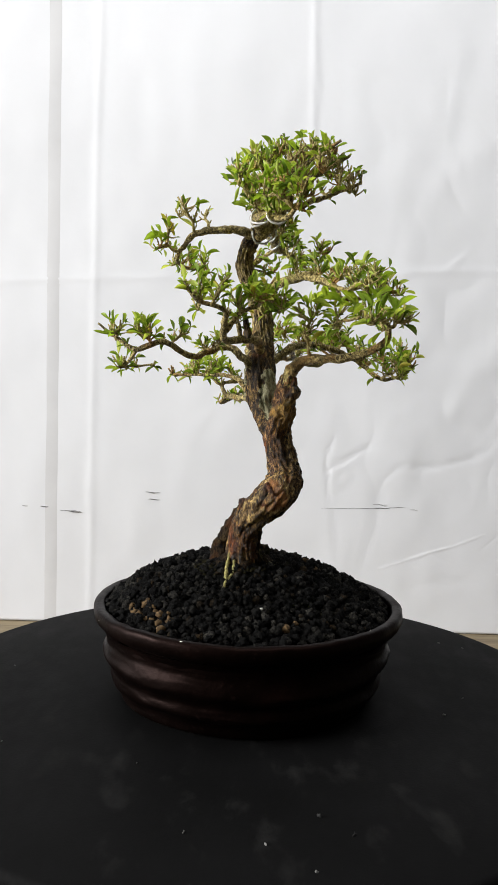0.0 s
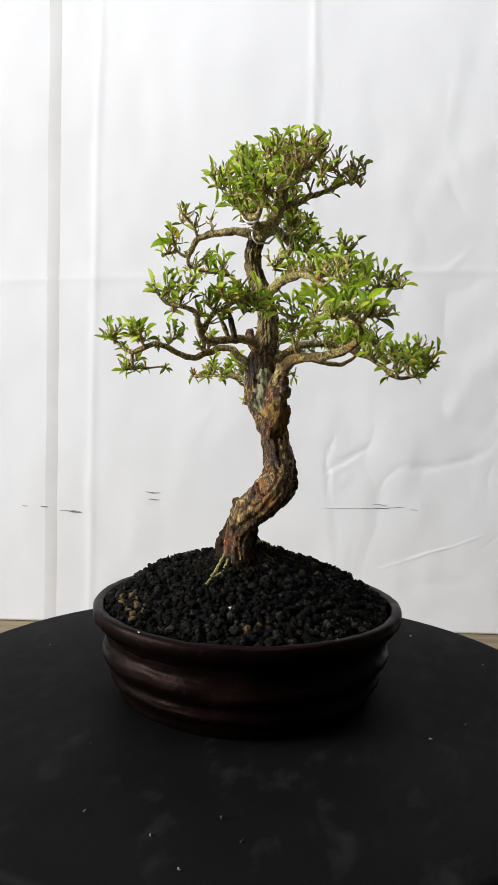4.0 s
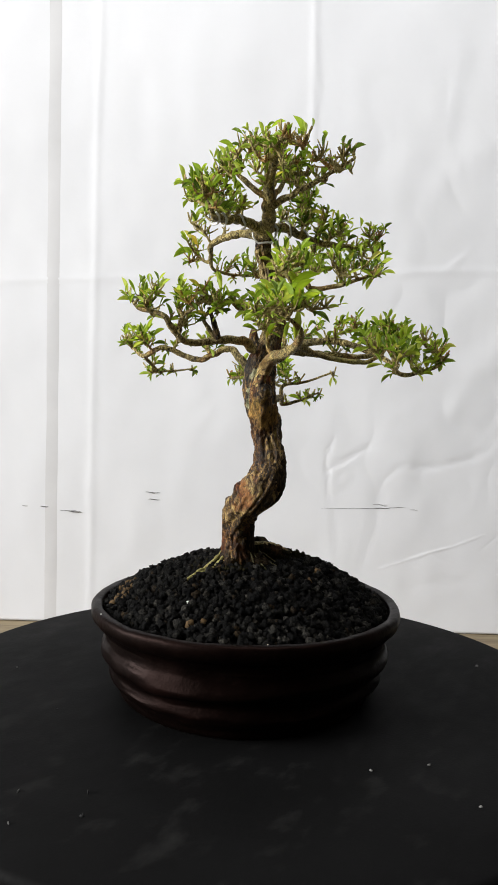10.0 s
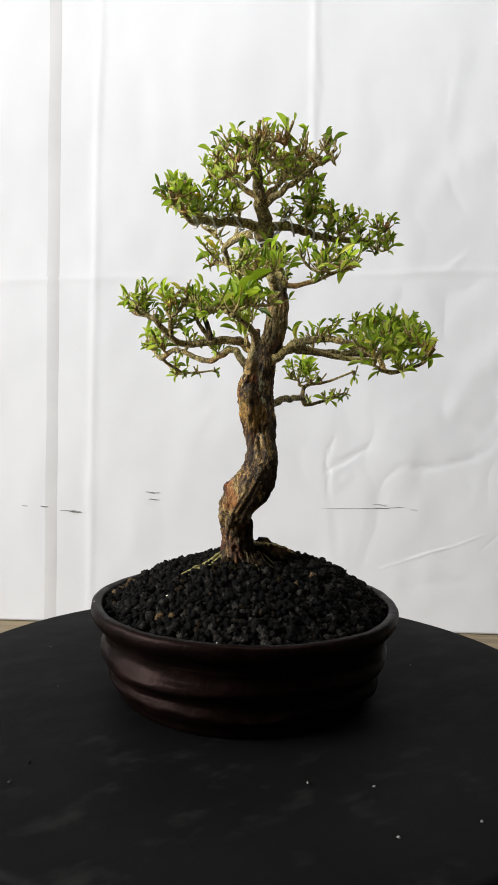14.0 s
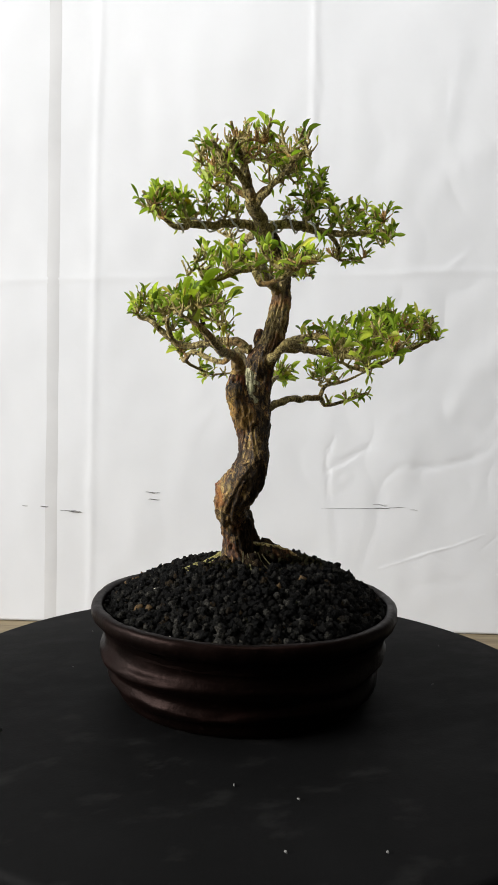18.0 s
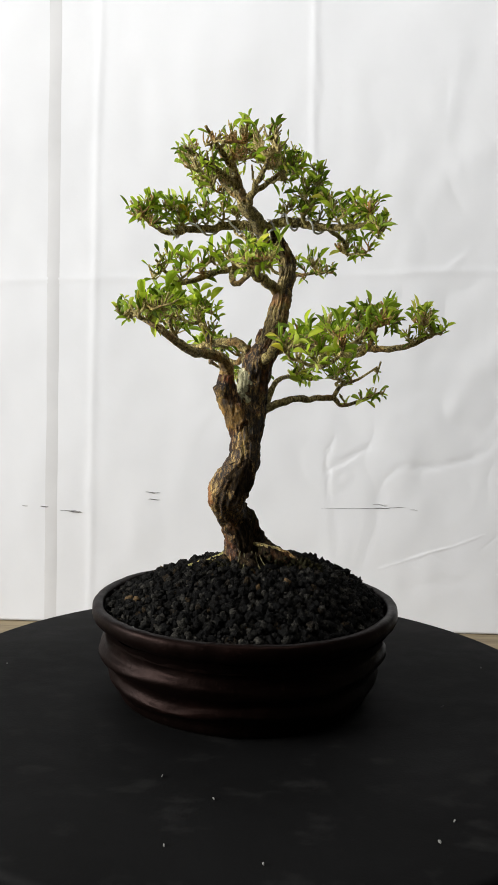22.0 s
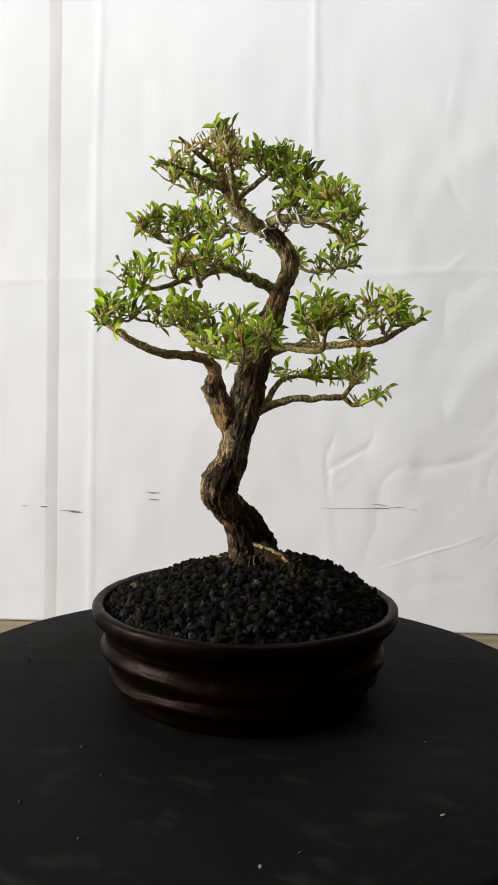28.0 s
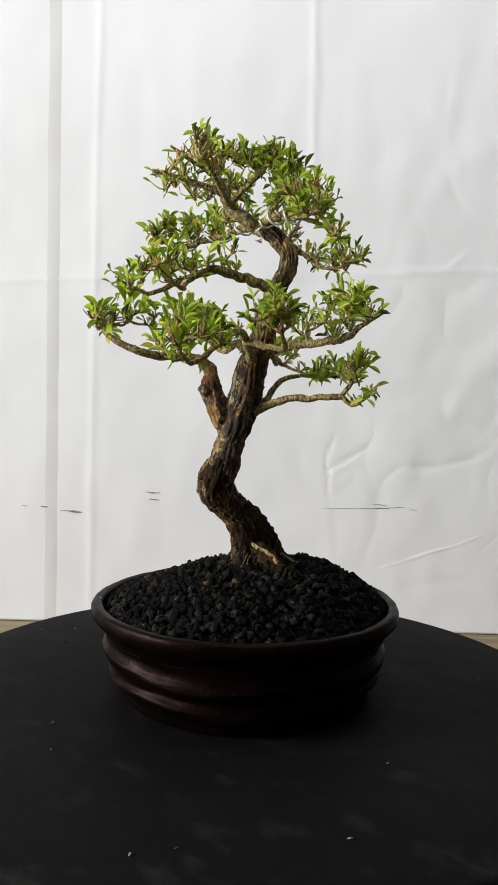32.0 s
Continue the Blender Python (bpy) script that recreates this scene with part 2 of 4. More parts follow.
def tube(pts, radii, sides, lump=0.0, freq=300.0, ridge=0.0, cap=True):
    """Vertices and faces of a limb swept along pts (n x 3) with a radius at each; lump: relative unevenness; ridge: lengthwise furrows."""
    pts = np.asarray(pts)
    n = len(pts)
    d = np.gradient(pts, axis=0)
    d /= np.maximum(np.linalg.norm(d, axis=1), 1e-9)[:, None]
    u = np.cross(d[0], (0.31, 0.9, 0.2))
    u /= np.linalg.norm(u)
    vs, fs = [], []
    run = 0.0
    for i in range(n):
        if i:
            u = u - d[i] * u.dot(d[i])
            u /= np.linalg.norm(u)
            run += np.linalg.norm(pts[i] - pts[i - 1])
        w = np.cross(d[i], u)
        for k in range(sides):
            a = 2 * math.pi * k / sides
            way = u * math.cos(a) + w * math.sin(a)
            r = radii[i]
            if lump:
                q = Vector(pts[i] + way * r)
                r *= 1 + lump * noise.noise(q * freq) + 0.6 * lump * noise.noise(q * freq * 2.7)
            if ridge:
                tw = a + run * 9.0
                q = Vector((math.cos(tw) * 3.4, math.sin(tw) * 3.4, run * 55.0))
                r += ridge * (min(1.0, abs(noise.noise(q)) * 3.2) - 0.6) + 0.45 * ridge * noise.noise(q * 2.6)
            vs.append(pts[i] + way * r)
    for i in range(n - 1):
        for k in range(sides):
            k2 = (k + 1) % sides
            fs.append((i * sides + k, i * sides + k2, (i + 1) * sides + k2, (i + 1) * sides + k))
    if cap:
        for i, flip in ((0, True), (n - 1, False)):
            c = len(vs)
            vs.append(pts[i] + d[i] * (0.35 * radii[i] * (-1 if flip else 1)))
            for k in range(sides):
                a, b = i * sides + k, i * sides + (k + 1) % sides
                fs.append((c, b, a) if flip else (c, a, b))
    return vs, fs


def merge(pieces):
    vs, fs = [], []
    for v, f in pieces:
        o = len(vs)
        vs.extend(v)
        fs.extend(tuple(i + o for i in q) for q in f)
    return vs, fs


def mm(*p):
    return np.array(p, float) / 1000.0


# ---------------------------------------------------------------- room
X0, X1, Y0, Y1, Z0, Z1 = ROOM
U0, U1, V0, V1 = -0.62, 0.86, -0.78, 0.26          # skylight opening: x and y
W0, W1, H0, H1 = -1.75, 0.05, 0.38, 1.70           # window opening in the wall at x = X0: y and z


def wall(name, boxes):
    bm = bmesh.new()
    for b in boxes:
        box(bm, *b)
    return tagged(part(name, bm, WALL_PAINT), "plain dark grey painted room wall", "wall", kind="structure")


wall("wall_north", [(X0, X1, Y1, Y1 + 0.12, Z0, Z1)])
wall("wall_south", [(X0, X1, Y0 - 0.12, Y0, Z0, Z1)])
wall("wall_east", [(X1, X1 + 0.12, Y0, Y1, Z0, Z1)])
wall("wall_west", [(X0 - 0.12, X0, Y0, W0, Z0, Z1), (X0 - 0.12, X0, W1, Y1, Z0, Z1),
                   (X0 - 0.12, X0, W0, W1, Z0, H0), (X0 - 0.12, X0, W0, W1, H1, Z1)])
bm = bmesh.new()
box(bm, X0 - 0.12, X1 + 0.12, Y0 - 0.12, Y1 + 0.12, Z0 - 0.1, Z0)
tagged(part("floor", bm, FLOOR_STUFF), "bare grey concrete floor of the room", "floor", kind="structure")
bm = bmesh.new()
for b in ((X0 - 0.12, U0, Y0 - 0.12, Y1 + 0.12), (U1, X1 + 0.12, Y0 - 0.12, Y1 + 0.12), (U0, U1, Y0 - 0.12, V0), (U0, U1, V1, Y1 + 0.12)):
    box(bm, *b, Z1, Z1 + 0.1)
tagged(part("ceiling", bm, CEIL_PAINT), "dull grey painted ceiling with an open skylight", "ceiling", kind="structure")
win = tagged(new("window_2"), "tall white-framed window opening letting daylight in", "window", kind="structure")
for b in ((W0, W0 + 0.03, H0, H1), (W1 - 0.03, W1, H0, H1), (W0 + 0.03, W1 - 0.03, H0, H0 + 0.03), (W0 + 0.03, W1 - 0.03, H1 - 0.03, H1)):
    bm = bmesh.new()
    box(bm, X0 - 0.09, X0 - 0.04, *b, 0.004)
    part("window_frame", bm, FRAME_PAINT, win)
win = tagged(new("window_1"), "white-framed skylight opening letting daylight in", "window", kind="structure")
for b in ((U0, U0 + 0.03, V0, V1), (U1 - 0.03, U1, V0, V1), (U0 + 0.03, U1 - 0.03, V0, V0 + 0.03), (U0 + 0.03, U1 - 0.03, V1 - 0.03, V1)):
    bm = bmesh.new()
    box(bm, *b, Z1 + 0.02, Z1 + 0.09, 0.004)
    part("window_frame", bm, FRAME_PAINT, win)

# ---------------------------------------------------------------- bench and backdrop
TOP = -0.103
bench = tagged(new("bench"), "worn brown wooden bench under the turntable", "table")
for k in range(6):
    bm = bmesh.new()
    y = -0.42 + k * 0.155
    box(bm, -0.75, 0.75, y, y + 0.152, TOP - 0.03, TOP, 0.003)
    part("plank", bm, WOOD, bench)
for x in (-0.68, 0.68):
    for y in (-0.36, 0.44):
        bm = bmesh.new()
        box(bm, x - 0.03, x + 0.03, y - 0.03, y + 0.03, Z0, TOP - 0.03, 0.004)
        part("leg", bm, WOOD, bench)

BY = 0.45           # the sheet's plane


def sheet_depth(x, z):
    """How far the hanging sheet stands off its plane: soft waves and ironed folds."""
    d = 0.0040 * noise.noise(Vector((x * 2.2, z * 1.3, 3.0))) + 0.0014 * noise.noise(Vector((x * 8, z * 5, 7.0))) + 0.0004 * noise.noise(Vector((x * 30, z * 22, 2.0)))
    crumple = max(0.0, min(1.0, 0.35 + x * 2.2 - abs(z - 0.12) * 1.2)) + 0.25
    d += 0.0015 * crumple * abs(noise.noise(Vector((x * 13 + 0.4 * noise.noise(Vector((x * 20, z * 20, 0))), z * 10, 8.0))))
    zf = 0.352 + 0.045 * x + 0.003 * noise.noise(Vector((x * 9, 0.5, 0)))
    d += 0.00042 * math.exp(-((z - zf) / 0.005) ** 2) * (0.35 + 0.65 * min(1.0, abs(x) * 5))
    xf = 0.069 - 0.01 * (z - 0.45) + 0.006 * noise.noise(Vector((0.3, z * 6, 1)))
    d += 0.0006 * math.exp(-((x - xf) / 0.005) ** 2) * max(0.0, min(1.0, (z - 0.38) * 8))
    xf = -0.207 + 0.004 * noise.noise(Vector((0.3, z * 4, 5)))
    d += 0.00045 * math.exp(-((x - xf) / 0.0046) ** 2)
    xf = 0.108 + 0.012 * noise.noise(Vector((0.3, z * 9, 2)))
    d += 0.00025 * math.exp(-((x - xf) / 0.006) ** 2) * max(0.0, min(1.0, (0.17 - z) * 8))
    return d


def crease(x, z, line, w, h):
    """Height of a ridge along a broken line of (x, z); it swells and fades unevenly."""
    best, at = 9.0, 0.0
    n = len(line) - 1
    for k in range(n):
        (x0, z0), (x1, z1) = line[k], line[k + 1]
        dx, dz = x1 - x0, z1 - z0
        t = max(0.0, min(1.0, ((x - x0) * dx + (z - z0) * dz) / (dx * dx + dz * dz)))
        q = math.hypot(x - x0 - t * dx, z - z0 - t * dz)
        if q < best:
            best, at = q, (k + t) / n
    if best > 3 * w + 0.006:
        return 0.0
    best += min(1.0, w / 0.004) * (0.0042 * noise.noise(Vector((x * 46, z * 46, 4.0))) + 0.002 * noise.noise(Vector((x * 110, z * 110, 1.0))))
    return h * math.exp(-(best / w) ** 2) * (0.35 + 0.65 * math.sin(math.pi * min(1.0, at * 0.9 + 0.05))) * (0.8 + 0.5 * noise.noise(Vector((x * 60, z * 60, 9.0))))


CREASES = [([(0.106, 0.149), (0.0964, 0.127), (0.0962, 0.112), (0.103, 0.101), (0.099, 0.0905), (0.1015, 0.062)], 0.0036, -0.00062),
           ([(0.0986, 0.1037), (0.113, 0.117), (0.131, 0.1266), (0.149, 0.136)], 0.0042, -0.00058),
           ([(0.103, 0.101), (0.112, 0.098), (0.118, 0.102)], 0.0030, -0.00025),
           ([(0.169, 0.073), (0.171, 0.094), (0.187, 0.1106), (0.2215, 0.1145), (0.256, 0.117), (0.287, 0.1265), (0.302, 0.140), (0.325, 0.170)], 0.0060, -0.00060),
           ([(0.170, -0.0203), (0.203, -0.009), (0.232, 0.0022), (0.2665, 0.0121), (0.304, 0.028)], 0.0016, 0.00048),
           ([(0.299, 0.007), (0.3215, 0.027)], 0.0018, -0.00030),
           ([(0.106, 0.057), (0.1082, -0.01)], 0.0080, -0.00045),
           ([(0.165, 0.075), (0.160, 0.030)], 0.0080, -0.00030),
           ([(0.206, -0.041), (0.294, -0.032)], 0.0090, -0.00040),
           ([(0.236, 0.362), (0.269, 0.388)], 0.0052, 0.00036), ([(0.190, 0.362), (0.236, 0.364)], 0.0052, 0.00022),
           ([(0.067, 0.640), (0.070, 0.600), (0.074, 0.580), (0.069, 0.560)], 0.0034, 0.00050), ([(0.245, 0.610), (0.235, 0.520)], 0.010, 0.00050),
           ([(-0.08, 0.150), (-0.04, 0.190)], 0.010, 0.00036), ([(0.16, 0.17), (0.22, 0.20)], 0.012, 0.00040), ([(0.22, 0.46), (0.30, 0.53)], 0.014, 0.00045),
           ([(-0.212, 0.092), (-0.211, 0.041)], 0.0026, 0.00030), ([(0.24, 0.17), (0.30, 0.24)], 0.014, 0.00040)]


def spaced(stops):
    """Grid lines from rows of (start, step); the last row's step is unused."""
    out = []
    for (a, step), (b, _) in zip(stops, stops[1:]):
        n = max(1, round((b - a) / step))
        out += [a + (b - a) * k / n for k in range(n)]
    return out + [stops[-1][0]]


SX0, SX1, SZ0, SZ1 = -0.52, 0.52, TOP + 0.001, 0.86
GX = spaced([(SX0, 0.008), (-0.33, 0.0026), (0.085, 0.0013), (0.325, 0.008), (SX1, 0)])
GZ = spaced([(SZ0, 0.0026), (-0.045, 0.0013), (0.155, 0.0026), (0.66, 0.008), (SZ1, 0)])
NX, NZ = len(GX) - 1, len(GZ) - 1
vs, fs = [], []
for z in GZ:
    for x in GX:
        vs.append((x, BY - sheet_depth(x, z) - sum(crease(x, z, *c) for c in CREASES), z))
for j in range(NZ):
    for i in range(NX):
        a = j * (NX + 1) + i
        fs.append((a, a + 1, a + NX + 2, a + NX + 1))
sheet = raw("backdrop", vs, fs, SHEET)
sheet.modifiers.new("thick", 'SOLIDIFY').thickness = -0.0006
tagged(sheet, "hanging white vinyl sheet with soft creases and fold lines", "backdrop", kind="structure")

# a strip of grey tape down the sheet, and small dark tears in it
vs, fs = [], []
for j in range(241):
    z = TOP + 0.004 + (SZ1 - TOP - 0.006) * j / 240
    for k in range(7):
        x = -0.2690 + 0.0039 * k
        xx = x - 0.0045 * (z + 0.09) / 0.78 + 0.0010 * noise.noise(Vector((k // 4, z * 9, 0)))
        vs.append((xx, BY - sheet_depth(xx, z) - sum(crease(xx, z, *c) for c in CREASES) - (0.0004, 0.0006, 0.0007, 0.0007, 0.0007, 0.0006, 0.0004)[k], z))
for j in range(240):
    fs += [(j * 7 + k, j * 7 + k + 1, j * 7 + k + 8, j * 7 + k + 7) for k in range(6)]
tape = raw("seam_strip", vs, fs, TAPE, sheet, "dull grey strip of tape down the sheet")
for x0, z0, x1, z1, w in ((0.0914, 0.0565, 0.135, 0.0572, 0.00022), (0.128, 0.0573, 0.166, 0.0584, 0.0003), (0.1600, 0.0585, 0.180, 0.0590, 0.0006), (0.176, 0.0592, 0.2002, 0.0611, 0.0003),
                          (0.1585, 0.0633, 0.1782, 0.0630, 0.00035), (0.168, 0.0622, 0.176, 0.0612, 0.0003), (0.2060, 0.0580, 0.2165, 0.0571, 0.0003), (-0.296, 0.0485, -0.288, 0.0485, 0.0005),
                          (-0.272, 0.0485, -0.262, 0.048, 0.0008), (-0.246, 0.044, -0.234, 0.044, 0.0004), (-0.236, 0.0435, -0.219, 0.0425, 0.0012), (-0.136, 0.0715, -0.124, 0.0695, 0.0006),
                          (-0.132, 0.062, -0.117, 0.061, 0.0006), (-0.130, 0.0705, -0.117, 0.0705, 0.0004)):
    pts = [np.array((x0 + (x1 - x0) * k / 5, 0, z0 + (z1 - z0) * k / 5 + 0.0006 * noise.noise(Vector((x0 * 90, k * 1.7, 0))))) for k in range(6)]
    for p in pts:
        p[1] = BY - sheet_depth(p[0], p[2]) - sum(crease(p[0], p[2], *c) for c in CREASES) - 0.0007
    raw("tear", *tube(pts, [w * (0.25 + 0.75 * math.sin(math.pi * (k + 0.5) / 6)) for k in range(6)], 6, 0.4, 900), TEAR, sheet, "small dark tear in the sheet")

# ---------------------------------------------------------------- turntable
turntable = tagged(new("turntable"), "round matt black turntable board with dusty specks", "turntable")
DR = 0.2165
prof = [(0.0, -0.030), (DR - 0.006, -0.030), (DR - 0.001, -0.026), (DR, -0.004), (DR - 0.0012, -0.0010), (DR - 0.004, 0.0), (0.14, 0.0), (0.0, 0.0)]
raw("board", *lathe(prof, 160), DISC, turntable)
foot = tagged(new("stand"), "black round stand that carries the turning board", "stand")
raw("base", *lathe([(0.0, TOP), (0.13, TOP), (0.13, TOP + 0.02), (0.05, TOP + 0.03), (0.05, -0.031), (0.0, -0.031)], 64), BLACK, foot)

# ---------------------------------------------------------------- pot
PC = (0.0, -0.002)
pot = tagged(new("bonsai_pot"), "round dark brown ribbed clay bonsai pot on the turntable", "plant pot")
outer = [(0.0, 0.004), (0.071, 0.004), (0.074, 0.0006), (0.0795, 0.0006), (0.0812, 0.0030), (0.0818, 0.0060), (0.0838, 0.0090), (0.0866, 0.0118), (0.0878, 0.0142), (0.0872, 0.0168), (0.0864, 0.0194),
         (0.0876, 0.0224), (0.0906, 0.0252), (0.0924, 0.0282), (0.0922, 0.0312), (0.0908, 0.0340), (0.0902, 0.0372), (0.0912, 0.0415), (0.0930, 0.0450), (0.0948, 0.0472)]
rim = [(0.0948, 0.0472), (0.0966, 0.0485), (0.0984, 0.0508), (0.0991, 0.0540), (0.0986, 0.0570), (0.0968, 0.0585), (0.0940, 0.0583), (0.0922, 0.0568), (0.0913, 0.050), (0.0908, 0.040)]


def pot_wobble(a, i):
    q = Vector((math.cos(a) * 1.4, math.sin(a) * 1.4, i * 0.22))
    k = min(1.0, i / 6)
    return 0.0014 * k * noise.noise(q) + 0.0005 * k * noise.noise(q * 5), 0.0030 * k * noise.noise(q + Vector((5, 2, 1))) + 0.0010 * k * noise.noise(q * 3)


def rim_wobble(a, i):
    q = Vector((math.cos(a) * 1.5, math.sin(a) * 1.5, 9.0))
    return 0.0011 * noise.noise(q) + 0.0005 * noise.noise(q * 6) + 0.0002 * noise.noise(q * 21), 0.0012 * noise.noise(q + Vector((3, 3, 3))) + 0.0004 * noise.noise(q * 7) + 0.0002 * noise.noise(q * 17)


def turned(profile, per):
    return [tuple(r) for r in spline(profile, per)]


body = raw("body", *lathe(turned(outer, 3), 140, lambda a, i: pot_wobble(a, i / 3)), POT, pot)
rim_ob = raw("rim", *lathe(turned(rim, 3), 140, rim_wobble), POT, pot, "rounded dark brown rim lip")
for o in (body, rim_ob):
    o.location = (PC[0], PC[1], 0)

# ---------------------------------------------------------------- soil
SOIL_R = 0.0910


def soil_z(x, y):
    r = math.hypot(x - PC[0], y - PC[1])
    d = math.hypot(x + 0.004, y + 0.004)
    way = math.atan2(y - PC[1], x - PC[0])
    z = 0.0535 + 0.0255 * max(0.0, 1 - (r / SOIL_R) ** 2.5) + 0.0030 * math.exp(-(d / 0.024) ** 2) + 0.055 * y * max(0.0, 1 - (r / SOIL_R) ** 4)
    z += (0.0028 * math.cos(way - 1.9) + 0.0032 * max(0.0, math.cos(way - 3.5))) * math.exp(-((r - 0.062) / 0.024) ** 2)
    return z + 0.0018 * noise.noise(Vector((x * 40, y * 40, 1.0)))


def ico():
    g = (1 + 5 ** 0.5) / 2
    base = [(-1, g, 0), (1, g, 0), (-1, -g, 0), (1, -g, 0), (0, -1, g), (0, 1, g), (0, -1, -g), (0, 1, -g), (g, 0, -1), (g, 0, 1), (-g, 0, -1), (-g, 0, 1)]
    faces = [(0, 11, 5), (0, 5, 1), (0, 1, 7), (0, 7, 10), (0, 10, 11), (1, 5, 9), (5, 11, 4), (11, 10, 2), (10, 7, 6), (7, 1, 8),
             (3, 9, 4), (3, 4, 2), (3, 2, 6), (3, 6, 8), (3, 8, 9), (4, 9, 5), (2, 4, 11), (6, 2, 10), (8, 6, 7), (9, 8, 1)]
    vs = [Vector(v).normalized() for v in base]
    mids, out = {}, []
    for f in faces:
        m = []
        for i in range(3):
            k = tuple(sorted((f[i], f[(i + 1) % 3])))
            if k not in mids:
                mids[k] = len(vs)
                vs.append(((vs[k[0]] + vs[k[1]]) / 2).normalized())
            m.append(mids[k])
        out += [(f[0], m[0], m[2]), (f[1], m[1], m[0]), (f[2], m[2], m[1]), tuple(m)]
    return vs, out


ICO_V, ICO_F = ico()


def stone(r, rng, flat=0.8):
    """A small porous broken stone of 80 faces."""
    turn = Euler((rng.uniform(0, 6), rng.uniform(0, 6), rng.uniform(0, 6))).to_matrix()
    o = Vector((rng.uniform(-50, 50), rng.uniform(-50, 50), rng.uniform(-50, 50)))
    return [turn @ Vector((p.x, p.y * 0.9, p.z * flat)) for p in (v * r * (1 + 0.5 * noise.noise(v * 1.4 + o) + 0.75 * noise.noise(v * 3.3 + o)) for v in ICO_V)], ICO_F


rng = random.Random(4)
vs, fs = [], []
SEG, RINGS = 96, 24
for k in range(SEG):
    for i in range(RINGS + 1):
        r = SOIL_R * i / RINGS
        x, y = PC[0] + r * math.cos(2 * math.pi * k / SEG), PC[1] + r * math.sin(2 * math.pi * k / SEG)
        vs.append((x, y, soil_z(x, y) - 0.0022))
for k in range(SEG):
    k2 = (k + 1) % SEG
    for i in range(RINGS):
        fs.append((k * (RINGS + 1) + i, k * (RINGS + 1) + i + 1, k2 * (RINGS + 1) + i + 1, k2 * (RINGS + 1) + i))
for i in range(6400):
    r = SOIL_R * 0.985 * math.sqrt(rng.random())
    a = rng.uniform(0, 2 * math.pi)
    x, y = PC[0] + r * math.cos(a), PC[1] + r * math.sin(a)
    size = rng.choice((0.0009, 0.0012, 0.0015, 0.0019, 0.0023, 0.0028))
    v, f = stone(size, rng)
    o = len(vs)
    c = Vector((x, y, soil_z(x, y) + rng.uniform(-0.0028, 0.0021)))
    vs.extend(p + c for p in v)
    fs.extend(tuple(j + o for j in q) for q in f)
soil = raw("soil", vs, fs, GRAVEL)
tagged(soil, "mound of coarse black volcanic grit filling the pot", "soil", kind="stuff")

THINGS = [turntable, pot, soil]


def pebble(x, y, r, mat, label, seed):
    v, f = stone(r, random.Random(seed), 0.85)
    ob = raw("pebble", [p + Vector((x, y, soil_z(x, y) + r * (1.0 if mat is WHITE_STONE else 0.55))) for p in v], f, mat, smooth=True)
    tagged(ob, label, "stone", "odd pebbles on the soil")
    THINGS.append(ob)


pebble(0.0072, -0.0623, 0.0019, WHITE_STONE, "tiny white pebble lying on the black grit", 1)
pebble(0.0384, 0.0234, 0.0027, TAN_STONE, "small tan pebble lying on the black grit", 2)
for q in ((-0.058, -0.060), (-0.063, -0.056), (-0.050, -0.068), (0.045, 0.005), (-0.045, -0.062), (-0.060, -0.047), (-0.054, -0.064), (-0.053, -0.057), (-0.048, -0.073), (-0.066, -0.050),
          (-0.0555, -0.0525), (-0.044, -0.068), (-0.069, -0.044), (0.022, -0.074), (0.027, -0.069), (-0.0497, -0.0617)):
    pebble(*q, rng.uniform(0.0018, 0.0028), TAN_STONE, "small tan pebble lying on the black grit", int(q[0] * 1e4) + 900)

# ---------------------------------------------------------------- tree
tree = tagged(new("bonsai_tree"), "small bonsai tree with bent trunk and clipped green leaf pads", "bonsai tree")
THINGS.append(tree)
HOSTS = {}


def limb(name, rows, parent, mat, sides=14, per=8, lump=0.16, freq=260.0, ridge=0.0, label="", gnarl=0.0):
    """Rows: x, y, z, radius in mm. gnarl: kinks and swollen nodes, as a share of the radius."""
    s = spline(np.array(rows, float) / 1000.0, per)
    if gnarl:
        run, phase = 0.0, rows[0][0] * 1.7 + rows[-1][1]
        for i in range(1, len(s) - 1):
            run += float(np.linalg.norm(s[i, :3] - s[i - 1, :3]))
            q = Vector((run * 150, phase, 0.0))
            s[i, :3] += np.array((noise.noise(q), noise.noise(q + Vector((0, 9, 3))), noise.noise(q + Vector((0, 4, 17))))) * s[i, 3] * gnarl * 1.5
            s[i, 3] *= 1 + gnarl * 0.8 * max(0.0, noise.noise(q * 1.9 + Vector((3, 3, 3)))) - 0.06
    ob = raw(name, *tube(s[:, :3], np.maximum(s[:, 3], 0.0003), sides, lump, freq, ridge), mat, parent, label)
    return ob, s


trunk, TS = limb("trunk", [(-6, -5, 72, 13), (-5.5, -5.5, 84, 11), (-4, -6.5, 96, 9.4), (-2, -9, 107, 9.4), (3, -13.2, 116, 9.9), (14, -15.0, 126, 11.0), (21, -11.4, 136, 11.5),
                           (20.3, -5.6, 147, 9.4), (16.6, -3.6, 162, 8.5), (12.2, -2.0, 176, 9.3), (6, -1.2, 191, 9.7), (4.2, 1.8, 209, 9.2), (5, 10.5, 227, 6.6),
                           (4.5, 14.4, 243, 5.9), (-0.2, 17.4, 258, 5.3), (-6, 20, 269.5, 4.6), (-8.4, 19.3, 280, 4.6), (-5.6, 12.7, 290, 4.6), (1.4, 4.7, 298, 4.8)],
                 tree, BARK, 80, 18, 0.085, 190.0, 0.0017, "twisting brown trunk with rough flaking bark")

